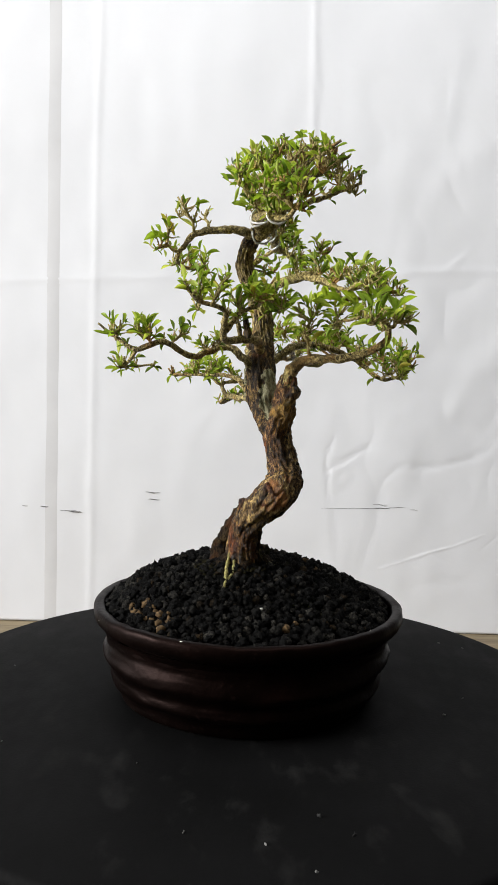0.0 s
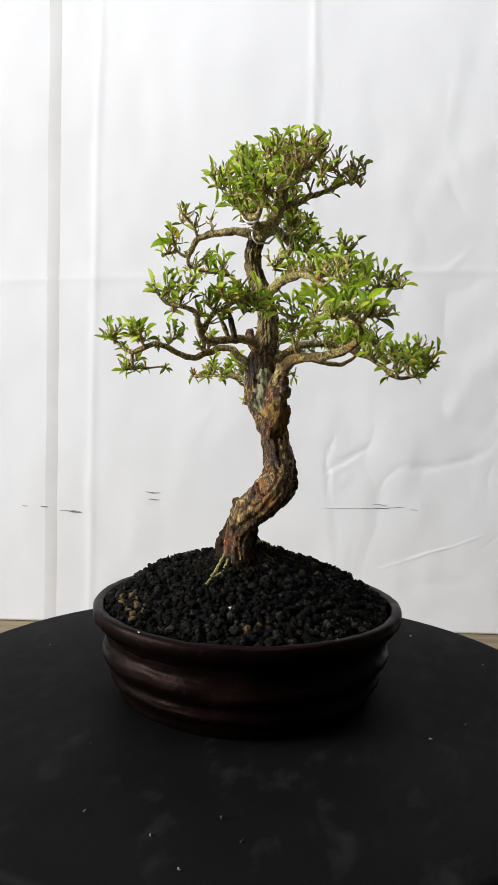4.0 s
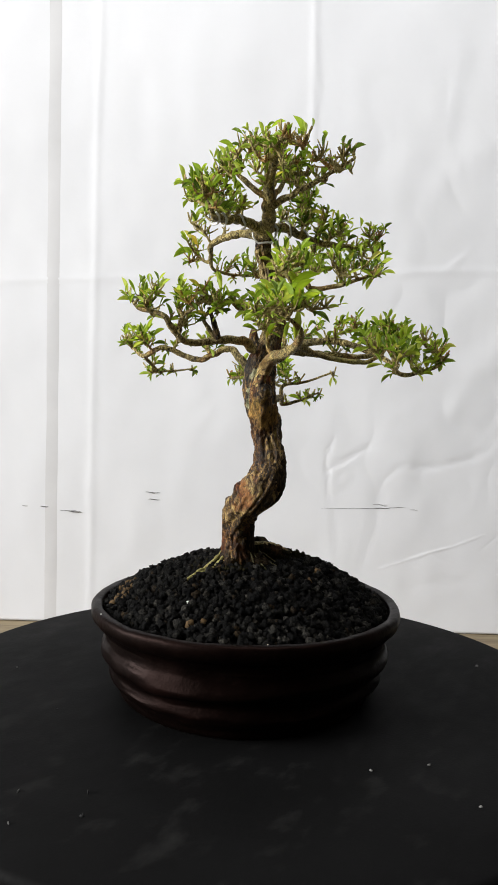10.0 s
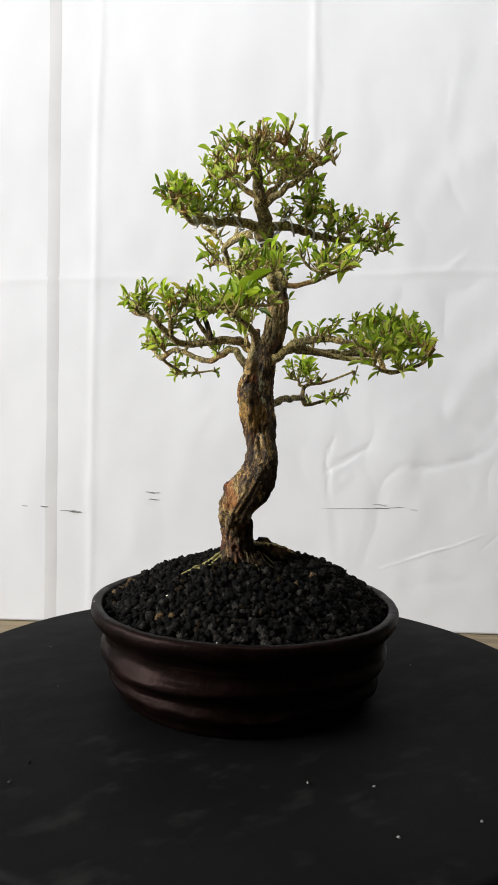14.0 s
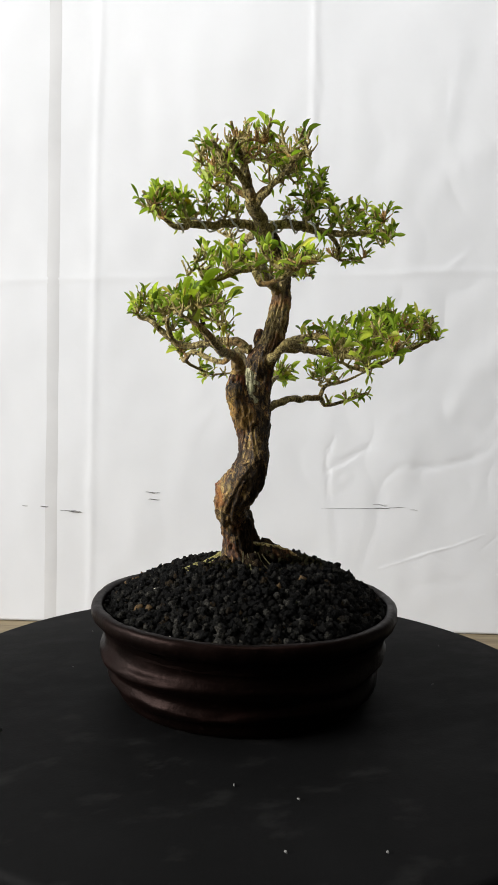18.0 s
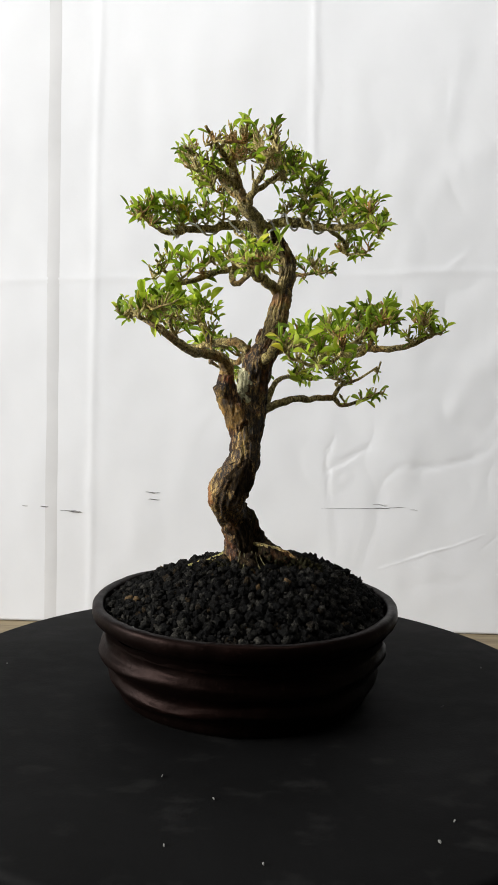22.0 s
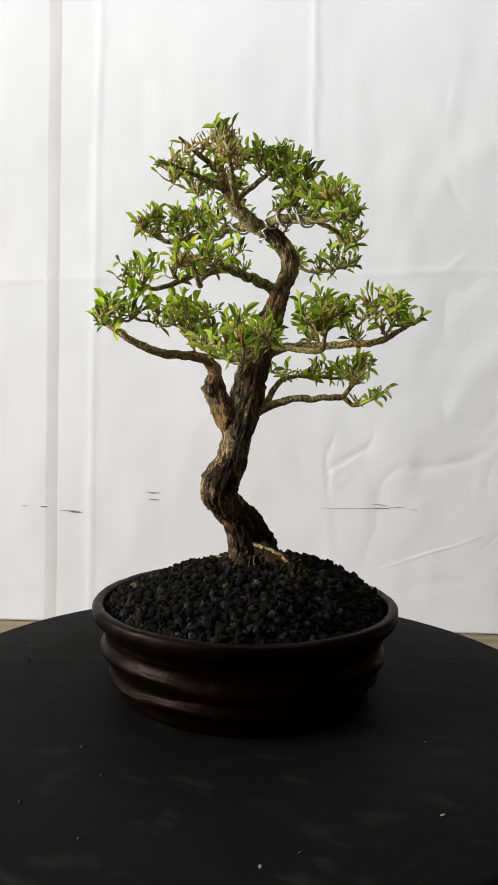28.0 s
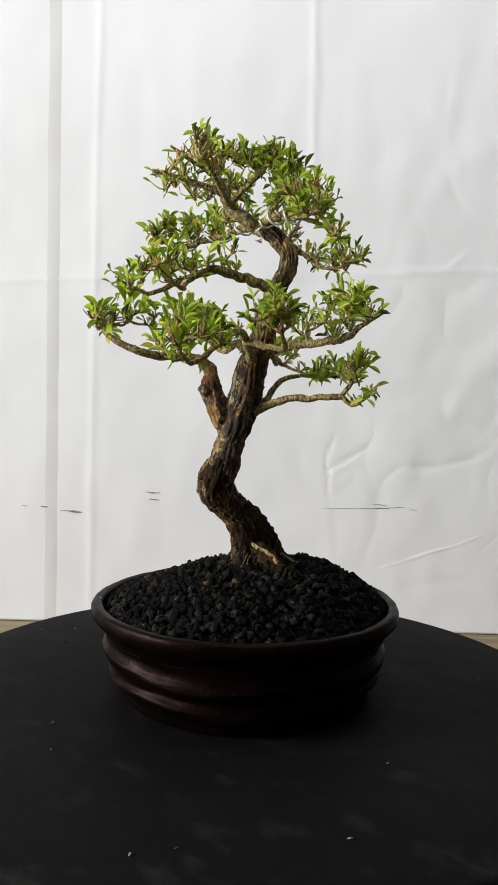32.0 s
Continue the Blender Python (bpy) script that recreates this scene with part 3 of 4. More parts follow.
BR = {
    "side_stem": [(13.5, -6, 162, 3.0), (18.2, -12.8, 180, 4.8), (20.5, -17.6, 194, 4.8), (23, -17, 206, 4.2), (33, -22.5, 213, 3.2), (50.6, -34, 213.6, 2.6), (66, -42, 217, 2.4),
                  (75, -51, 223, 1.7), (76, -58, 227, 1.1), (74, -66, 231, 0.7)],
    "low_left": [(0, -1, 206, 3.2), (-6, -6, 214, 2.6), (-18.6, -5.3, 221.6, 2.2), (-30, -8, 217, 2.0), (-41, -14, 214.5, 2.0), (-56, -29, 221.5, 1.8), (-71, -32, 216, 1.6), (-82, -33, 222, 1.1), (-94.5, -33, 231, 0.7)],
    "low_left_fork": [(-71, -32, 216, 1.3), (-77, -20, 211, 1.1), (-81, -7.6, 207.5, 0.9), (-67, 10, 209.8, 0.6)],
    "thin_back": [(4, 3, 180, 3.0), (-2, 9, 188, 2.4), (-7, 13, 198, 1.9), (-15.7, 20, 204, 1.5), (-38, 31, 205, 1.2), (-59, 42, 205, 0.9)],
    "low_back": [(6, 2, 178, 3.4), (1, 12, 184, 2.8), (-3, 24, 188.5, 2.4), (-12, 40, 190, 2.2), (-19.5, 54.5, 191.2, 2.0), (-23.4, 60.7, 186.1, 1.4), (-16, 73, 190, 1.1), (-8.5, 85, 195.8, 0.7)],
    "low_back_fork": [(-19.5, 54.4, 191.2, 1.7), (-23, 60, 199.8, 1.4), (-8, 68, 203, 1.0), (9, 78, 210.6, 0.6)],
    "back_long": [(1, 6, 216, 3.6), (-4, 15, 220.5, 3.0), (0, 32, 223, 2.6), (4, 48, 222, 2.4), (18.6, 70.6, 221.4, 2.2), (28, 88, 221.5, 1.9), (33.8, 99, 225.7, 1.5), (32, 106, 230, 1.0), (28.3, 110.6, 234, 0.7)],
    "right_low": [(5, 3, 210, 3.6), (12, 7.5, 214, 3.0), (24.5, 13.8, 223.5, 2.6), (42.4, 24.7, 226.5, 2.3), (62, 31, 221.5, 2.0), (76.8, 36, 214.3, 1.7), (88.5, 33, 205.3, 1.4), (106, 41, 209.4, 1.0), (114, 43.4, 217.6, 0.6)],
    "right_fork": [(24.5, 13.8, 223, 2.2), (27, 32, 219, 2.0), (32, 46, 216.6, 1.8), (46, 60, 215.6, 1.6), (56, 66, 222, 1.1), (60, 68, 232, 0.8)],
    "front_mid": [(4, -4, 220, 3.4), (0.7, -14.6, 225, 2.9), (-8, -28, 224, 2.5), (-18, -43.6, 222.5, 2.2), (-17.5, -57, 230, 2.0), (-17.5, -64.6, 236.5, 1.6), (-33, -71, 241.5, 1.2), (-38.8, -72.7, 251.2, 0.8)],
    "front_fork": [(-17, -52, 226, 1.7), (-9, -56, 236, 1.4), (2, -55, 242, 1.1), (8, -54, 249, 0.7)],
    "front_fork_inner": [(-8, -28, 224, 1.6), (-10, -33, 231, 1.4), (-10, -37, 238, 1.2), (0, -35, 243, 0.8), (10, -31, 247, 0.5)],
    "mid_right": [(0, 16, 254, 4.0), (6, 11, 259, 3.6), (16.6, 1.2, 264, 3.2), (31.6, -6.4, 267.5, 2.8), (44, -13, 262, 2.3), (51, -14, 256, 2.0), (56, -11, 253, 1.6), (74, -4, 256, 1.2), (88.7, 1.5, 261, 0.7)],
    "mid_fork": [(31.6, -6.4, 267, 2.4), (41, -22, 262, 1.9), (50, -40, 254, 1.5), (56, -48, 254.2, 1.1), (70, -56, 262, 0.7)],
    "upper_left": [(-2, 8, 295, 3.5), (-10, 2, 297, 3.0), (-22.4, -0.4, 296.5, 2.6), (-34, 0, 295, 2.4), (-42.2, 0.5, 292, 2.0), (-50, 9, 285, 1.5), (-53.4, 16.4, 280, 1.2), (-50, 34, 279, 1.1), (-42.4, 50, 281, 0.7)],
    "upper_back": [(0, 6, 296, 3.6), (5, 10, 300, 3.2), (8, 18, 301, 3.0), (10, 30, 299, 2.6), (13, 42, 296.5, 2.4), (20, 58, 296, 2.0), (28, 70, 296, 1.4), (33.3, 79.7, 295.3, 0.8)],
    "upper_back_fork": [(14, 44, 296, 1.7), (4, 54, 291, 1.4), (-3.3, 58.4, 284, 1.1), (6, 64, 283, 0.7)],
    "upper_front": [(2, 2, 297, 3.6), (0, -8, 300, 3.2), (-2.2, -17.4, 300, 2.9), (0.5, -30, 297.5, 2.6), (4.4, -43.7, 295, 2.3), (12, -53, 291, 1.9), (18, -60, 291, 1.6), (23, -70, 297, 1.1), (26, -78, 306, 0.7)],
    "leader": [(1, 5, 296, 4.8), (9, -2, 302, 4.6), (17, -9.5, 310, 4.0), (20, -14, 320, 3.4), (21.7, -17.3, 331, 2.6), (17, -14, 343, 1.6), (13, -11, 353, 0.9)],
    "leader_right": [(15, -7, 307, 2.6), (28, -4, 313, 2.0), (42, 1, 319, 1.6), (54, 5, 325, 1.2), (66, 8.5, 331, 0.9)],
    "leader_front": [(20, -14, 318, 2.6), (29, -22, 322, 2.1), (40, -32, 326, 1.5), (52, -44, 330, 0.8)],
    "leader_tall": [(22, -17, 329, 2.1), (34, -24, 335, 1.6), (48, -32, 343, 0.9)],
    "leader_left": [(17, -10, 311, 2.2), (8, -20, 320, 1.7), (0, -26, 330, 1.1), (-6, -28, 340, 0.7)],
    "leader_back": [(17, -9, 311, 2.2), (14, 4, 322, 1.7), (10, 14, 332, 1.1), (8, 20, 342, 0.7)],
}
BRANCHES = {}
for nm, rows in BR.items():
    big = nm == "side_stem"
    ob, s = limb("branch", rows, tree, LIMB, 24 if big else 14, 12, 0.12 if not big else 0.14, 330.0 if not big else 190.0, 0.0005 if big else 0.0, "", 0.25 if big else 0.34)
    BRANCHES[nm], HOSTS[nm] = ob, s

# pale bare wood where a limb was cut, knots and stubs
def patch(name, c, r, mat, lab, lift=0.0006):
    """A raised plate that follows the trunk's surface within an uneven oval round c (mm); it dips under the bark at its edge."""
    me = trunk.data
    c, near, keep, used = Vector(c), {}, [], {}

    def reach(p):
        q = p * 1000 - c
        return math.sqrt((q.x / r[0]) ** 2 + (q.y / r[1]) ** 2 + (q.z / r[2]) ** 2) + 0.5 * noise.noise(p * 150) + 0.3 * noise.noise(p * 420)

    for f in me.polygons:
        if reach(f.center) < 1.3:
            near[f.index] = f
    # only the largest connected patch
    at = collections.defaultdict(list)
    for k, f in near.items():
        for i in f.vertices:
            at[i].append(k)
    left, best = set(near), []
    while left:
        todo, group = [left.pop()], []
        while todo:
            k = todo.pop()
            group.append(k)
            for i in near[k].vertices:
                for o in at[i]:
                    if o in left:
                        left.discard(o)
                        todo.append(o)
        best = group if len(group) > len(best) else best
    for k in sorted(best):
        keep.append(tuple(used.setdefault(i, len(used)) for i in near[k].vertices))
    vs = [me.vertices[i].co + me.vertices[i].normal * lift * max(-1.0, min(1.0, 4 * (1 - reach(me.vertices[i].co)))) for i in used]
    return raw(name, vs, keep, mat, tree, lab)


patch("bark_plate", (3.5, 10, 242), (14, 14, 25), OLIVE_BARK, "olive-tan bark of the upper trunk")
patch("bark_plate", (-5, 17, 276), (12, 12, 15), OLIVE_BARK, "olive-tan bark of the upper trunk")
patch("scar", (11, -9, 193), (7, 8, 18), SCAR, "pale grey-green bare wood scar")
patch("bark_plate", (16, -24, 131), (13, 8, 15), OCHRE_BARK, "ochre flaking bark plate")
patch("bark_plate", (25, -8, 158), (5, 6, 14), OCHRE_BARK, "ochre flaking bark plate")
patch("bark_plate", (15, -16, 158), (9, 7, 16), RED_BARK, "red-brown flaking bark plate")
patch("bark_plate", (2, -22, 118), (10, 7, 9), OCHRE_BARK, "ochre flaking bark plate")
patch("bark_plate", (-7, -15, 99), (10, 7, 11), RED_BARK, "red-brown flaking bark plate")
patch("bark_plate", (20, -14, 172), (7, 7, 9), RED_BARK, "red-brown flaking bark plate")
patch("bark_plate", (8, 2, 97), (14, 15, 17), DARK_BARK, "darker bark at the trunk's foot")
patch("bark_plate", (31, -5, 138), (9, 9, 12), DARK_BARK, "darker bark on the bend")
# shade on the trunk's unlit side, put into the bark colour
patch("bark_plate", (4, 6, 150), (8, 9, 34), DARK_BARK, "shaded side of the trunk, painted as darker bark")
patch("scar", (-6, 4, 197), (6, 7, 16), SCAR, "pale grey-green bare wood scar")
s = spline(np.array([(12.5, -4, 158, 4.0), (14.8, -8.0, 168, 6.3), (18.0, -12.4, 180, 6.9), (20.5, -17.4, 193, 6.2), (22.5, -17.3, 203, 4.2)]) / 1000, 12)
raw("stem_bark", *tube(s[:, :3], s[:, 3], 40, 0.16, 200, 0.0016), RED_BARK, tree, "rough red-brown bark sleeve of the side stem")
for rows in ([(23, -8, 133, 6), (26.5, -6, 135, 4), (29, -5, 137, 1.5)], [(12, -20, 127, 6), (11, -22.5, 131, 4.5), (11, -23, 136, 1.5)], [(3, -12, 116, 7), (-2, -14.5, 121, 5.2), (-5, -16, 125, 2)]):
    limb("knot", rows, tree, RED_BARK, 22, 8, 0.42, 230.0, 0.0016, "", 0.4)
for rows in ([(18, -15, 182, 5.0), (22.5, -18.4, 190, 4.7), (26.4, -20.6, 196, 4.3)],
             [(0, 4, 221, 3.6), (-4, 4, 228, 3.0), (-5.5, 5, 234, 2.2)], [(-4, -30, 225, 1.8), (-6, -33, 236, 1.4), (-8, -35, 244, 1.0)]):
    o, _ = limb("stub", rows, tree, BARK, 14, 6, 0.25, 240.0, 0.0006)

limb("knot", [(18, -7, 170, 4.4), (21.5, -8.2, 176, 4.0), (24, -9, 181, 3.0), (24.5, -10, 185, 1.8)], tree, RED_BARK, 26, 10, 0.34, 240.0, 0.0018, "red-brown healed knot")

# roots: x, y, height over the grit, radius in mm
def root(rows, mat, lab):
    limb("surface_root", [(x, y, soil_z(x / 1000, y / 1000) * 1000 + h, r) for x, y, h, r in rows], tree, mat, 16, 10, 0.5, 300.0, 0.0, lab, 0.4)


limb("surface_root", [(-1, -8, 117, 6), (-8, -2, 107, 6.5), (-14, 3, 96, 6.5), (-18, 6, 86, 7), (-21, 9, 76, 7)], tree, DARK_BARK, 30, 10, 0.3, 210.0, 0.0017, "dark slanting buttress of the trunk")
root([(-10, -8, 3, 6), (-20, -10, -1, 4.5), (-30, -13, -3, 2.5)], DARK_BARK, "dark flaring surface root")
root([(-2, -11, 4, 4.5), (-7, -22, -1, 3.2), (-11, -31, -3, 1.6)], DARK_BARK, "dark flaring surface root")
root([(4, 0, 3, 6), (15, 3, -1, 4), (26, 6, -3, 2)], DARK_BARK, "dark flaring surface root")
root([(-1, 6, 8, 6.5), (3, 18, 5.6, 5.8), (6, 30, 3.0, 4.4), (9, 42, -1.6, 3)], DARK_BARK, "dark mossy root ridge over the grit")
limb("surface_root", [(-1, 2, 94, 1.2), (4.5, 11, 93.4, 1.35), (5, 21, 90.6, 1.3), (7.5, 30, 86.4, 1.1), (9.5, 38, 81, 0.8)], tree, LIMB, 12, 8, 0.3, 500.0, 0.0, "mossy tan root reaching into the grit", 0.5)
for k in range(6):
    y = -7 + 3.1 * k
    root([(6 + (k % 2), y * 0.8, 9 - (k % 3), 0.35), (10 + 1.5 * (k % 3), y + (k % 2), 3.5, 0.4), (14 + 2.2 * ((k * 5) % 3), y * 1.2 - 1 + 2 * (k % 3), 0.8, 0.4)], ROOT, "hair-thin tan rootlet")
root([(-16, 14, 7, 1.0), (-21, 20, 2.6, 1.3), (-25, 27, 1.0, 1.2), (-28, 34, -1.0, 0.9)], ROOT, "thin tan root reaching into the grit")
root([(-9, 13, 9, 0.7), (-10, 17, 3, 0.8), (-13, 23, 0, 0.7)], ROOT, "thin tan root reaching into the grit")
root([(-12, -9, 10, 0.9), (-13.5, -20, 3.2, 1.2), (-13.5, -32, 2.0, 1.1), (-15, -46, 0.6, 0.7)], PALE_ROOT, "thin pale greenish root")
root([(-9, -12, 7, 0.9), (-10, -22, 2.2, 1.0), (-12, -31, 1.4, 0.8), (-13, -38, 0.2, 0.6)], PALE_ROOT, "thin pale greenish root")

# moss at the foot of the trunk
MR = random.Random(8)
bits = []
for k in range(420):
    a_ = MR.uniform(0, 6.283)
    q = MR.uniform(0.010, 0.024) * (1.25 if 1.2 < a_ < 4.2 else 0.9)
    x, y = -0.006 + q * math.cos(a_), -0.004 + q * math.sin(a_)
    v, f = stone(MR.uniform(0.0006, 0.0013), MR, 0.9)
    z = soil_z(x, y) + 0.0016
    bits.append(([w + Vector((x, y, z)) for w in v], f))
for k in range(260):
    f = MR.random()
    x, y = 0.001 + 0.009 * f + MR.gauss(0, 0.0032), 0.010 + 0.036 * f + MR.gauss(0, 0.002)
    v, f_ = stone(MR.uniform(0.0007, 0.0017), MR, 0.9)
    q = Vector((x, y, soil_z(x, y) + MR.uniform(0.003, 0.0095) * (1.15 - 0.7 * f)))
    bits.append(([w + q for w in v], f_))
moss = raw("moss", *merge(bits), MOSS)
tagged(moss, "dark brown-green moss clumps round the foot of the trunk", "moss", kind="stuff")
THINGS.append(moss)

# training wire, wound round three of the upper branches
def wind(host, a, b, turns, out, r=0.00066):
    s = HOSTS[host]
    n = len(s)
    i0, i1 = int(a * (n - 1)), int(b * (n - 1))
    steps = int(turns * 18)
    pts = []
    for k in range(steps + 1):
        f = i0 + (i1 - i0) * k / steps
        i = min(int(f), n - 2)
        p = s[i] + (s[i + 1] - s[i]) * (f - i)
        d = s[i + 1][:3] - s[i][:3]
        d = d / np.linalg.norm(d)
        u = np.cross(d, (0, 0, 1.0))
        u /= np.linalg.norm(u)
        w = np.cross(d, u)
        ang = 2 * math.pi * turns * k / steps
        pts.append(p[:3] + (u * math.cos(ang) + w * math.sin(ang)) * (p[3] * 1.12 + r + out))
    raw("training_wire", *tube(pts, [r] * len(pts), 8), WIRE, tree, "bright aluminium training wire")


wind("upper_front", 0.14, 0.70, 2.7, 0.0005)
wind("upper_back", 0.14, 0.60, 2.7, 0.0005)
wind("leader", 0.0, 0.06, 0.8, 0.0016)

# ---------------------------------------------------------------- leaves and twigs
def leaf_mesh(name, seed, mat, wide):
    """A pointed oval leaf 1 m long along +y, folded on its midrib and arched; +z is its upper face."""
    r = random.Random(seed)
    n = 7
    arch, fold, twist = r.uniform(-0.10, 0.16), r.uniform(0.10, 0.26), r.uniform(-0.45, 0.45)
    vs, fs = [], []
    for i in range(n):
        t = i / (n - 1)
        w = wide * (math.sin(math.pi * min(1.0, t ** 1.3)) ** 0.8) * 0.5 + 0.012
        if i == n - 1:
            w = 0.006
        z = -arch * t * t
        c, s_ = math.cos(twist * t), math.sin(twist * t)
        for x, up in ((-w, fold * w / wide * 2), (0.0, 0.0), (w, fold * w / wide * 2)):
            vs.append((x * c - up * s_, t, z + up * c + x * s_))
    for i in range(n - 1):
        a = i * 3
        fs += [(a, a + 1, a + 4, a + 3), (a + 1, a + 2, a + 5, a + 4)]
    me = bpy.data.meshes.new(name)
    me.from_pydata(vs, [], fs)
    me.materials.append(mat)
    me.polygons.foreach_set("use_smooth", [True] * len(me.polygons))
    return me


LEAVES = [leaf_mesh("leaf", i, LEAF, w) for i, w in enumerate((0.12, 0.15, 0.19, 0.23, 0.17, 0.30))]
PALE = [leaf_mesh("pale_leaf", i + 20, LEAF_PALE, w) for i, w in enumerate((0.29, 0.35))]
YELLOW = leaf_mesh("yellow_leaf", 40, LEAF_YELLOW, 0.36)
LEAF_COUNT = 0
LOOSE = {}


def frame_of(at, way, roll, size):
    y = Vector(way).normalized()
    z = Vector((0, 0, 1)) - y * y.z
    if z.length < 1e-3:
        z = Vector((1, 0, 0))
    z.normalize()
    x = y.cross(z)
    m = Matrix((x, y, z)).transposed().to_4x4() @ Matrix.Rotation(roll, 4, 'Y') @ Matrix.Scale(size, 4)
    m.translation = Vector(at)
    return m


def put_leaf(host, at, way, size, rng, mesh=None):
    global LEAF_COUNT
    me = mesh or rng.choice(LEAVES)
    m = frame_of(at, way, rng.uniform(-1.1, 1.1), size)
    if LEAF_COUNT % 4 == 0 or mesh is not None:
        ob = new("leaf", me)
        ob.parent = BRANCHES[host]
        ob.matrix_basis = m
    else:
        LOOSE.setdefault(host, []).append((me, m))
    LEAF_COUNT += 1


GROWN = {}


def stick(host, pts, r0, r1, sides=6):
    raw("twig", *tube(pts, np.linspace(r0, r1, len(pts)), sides, 0.35, 900), TWIG, BRANCHES[host])


def rosette(host, p, way, k, size, rng, spread):
    w = Vector(way).normalized()
    side = w.cross(Vector((0.2, 0.3, 1))).normalized()
    turn = rng.uniform(0, 6.28)
    for j in range(k):
        a_ = turn + j * 2.4
        lean = rng.uniform(0.25, 1.45) * spread
        ring = side * math.cos(a_) + w.cross(side) * math.sin(a_)
        d_ = (w * math.cos(lean) + ring * math.sin(lean) + Vector((0, 0, 0.24))).normalized()
        put_leaf(host, Vector(p) - w * (0.0016 * (j // 2)), d_, size * rng.choice((0.42, 0.5, 0.6, 0.7, 0.8, 1.05)) * rng.uniform(0.9, 1.1), rng)


def grow(host, tip, leaves, size, rng, thick=0.00085, spread=1.0, bare=False):
    """A crooked twig that forks off its branch, or off a twig grown before, and runs to tip (mm), with leaves and cut stubs towards its end."""
    tip = (np.array(tip, float) - (0, 0, DROP)) / 1000
    s = HOSTS[host]
    low = s[int(len(s) * 0.22):, :3]
    pool = np.vstack([low] + GROWN.get(host, []))
    gap = tip - pool
    d = np.linalg.norm(gap, axis=1)
    steep = np.maximum(0.0, gap[:, 2]) / np.maximum(d, 1e-6)
    cost = d * (1 + 0.5 * np.abs(steep - 0.62)) + np.where(d < 0.003, 0.02, 0.0)
    i = int(np.argmin(cost))
    a, span = pool[i], d[i]
    tip = tip - gap[i] * min(0.3, 0.002 / max(span, 1e-6))
    kink = np.array([rng.uniform(-1, 1), rng.uniform(-1, 1), rng.uniform(-0.9, 0.5)]) * span * 0.15
    kink2 = np.array([rng.uniform(-1, 1), rng.uniform(-1, 1), rng.uniform(-0.5, 0.5)]) * span * 0.08
    pts = spline([a, a + (tip - a) * 0.35 + kink, a + (tip - a) * 0.7 + kink * 0.3 + kink2, tip], 4)
    first = i < len(low)
    stick(host, pts, thick * (1.35 if first else 1.0) * (1 + span * 10), thick * 0.6)
    GROWN.setdefault(host, []).append(pts[4:-2])
    ends = [(pts[-1], pts[-1] - pts[-3], 1.0)]
    for j in (4, 5, 6, 7, 8, 9, 10, 11):
        if span < 0.006 or rng.random() > 0.62:
            continue
        w = Vector((rng.uniform(-1, 1), rng.uniform(-1, 1), rng.uniform(0.1, 1.5))).normalized()
        e = pts[j] + np.array(w) * rng.uniform(0.0035, 0.010)
        stick(host, spline([pts[j], (pts[j] + e) / 2 + np.array([rng.uniform(-0.0008, 0.0008), rng.uniform(-0.0008, 0.0008), -0.0006]), e], 2), thick * 0.7, thick * 0.45, 5)
        if rng.random() < 0.8:
            ends.append((e, np.array(w), rng.choice((0.35, 0.5, 0.65))))
    for _ in range(3):
        # short cut-back stubs by the tip
        if rng.random() < (0.6 if bare else 0.5):
            w = Vector((rng.uniform(-0.8, 0.8), rng.uniform(-0.8, 0.8), 1.0)).normalized()
            q = pts[-3] + np.array(w) * rng.uniform(0.004, 0.0085)
            stick(host, [pts[-3], (pts[-3] + q) / 2, q], thick * 0.75, thick * 0.7, 5)
    for p, way, share in ends:
        if bare and rng.random() < 0.6:
            continue
        rosette(host, p, way, max(1, int(round(leaves * share * rng.uniform(0.6, 1.1)))), size, rng, spread)


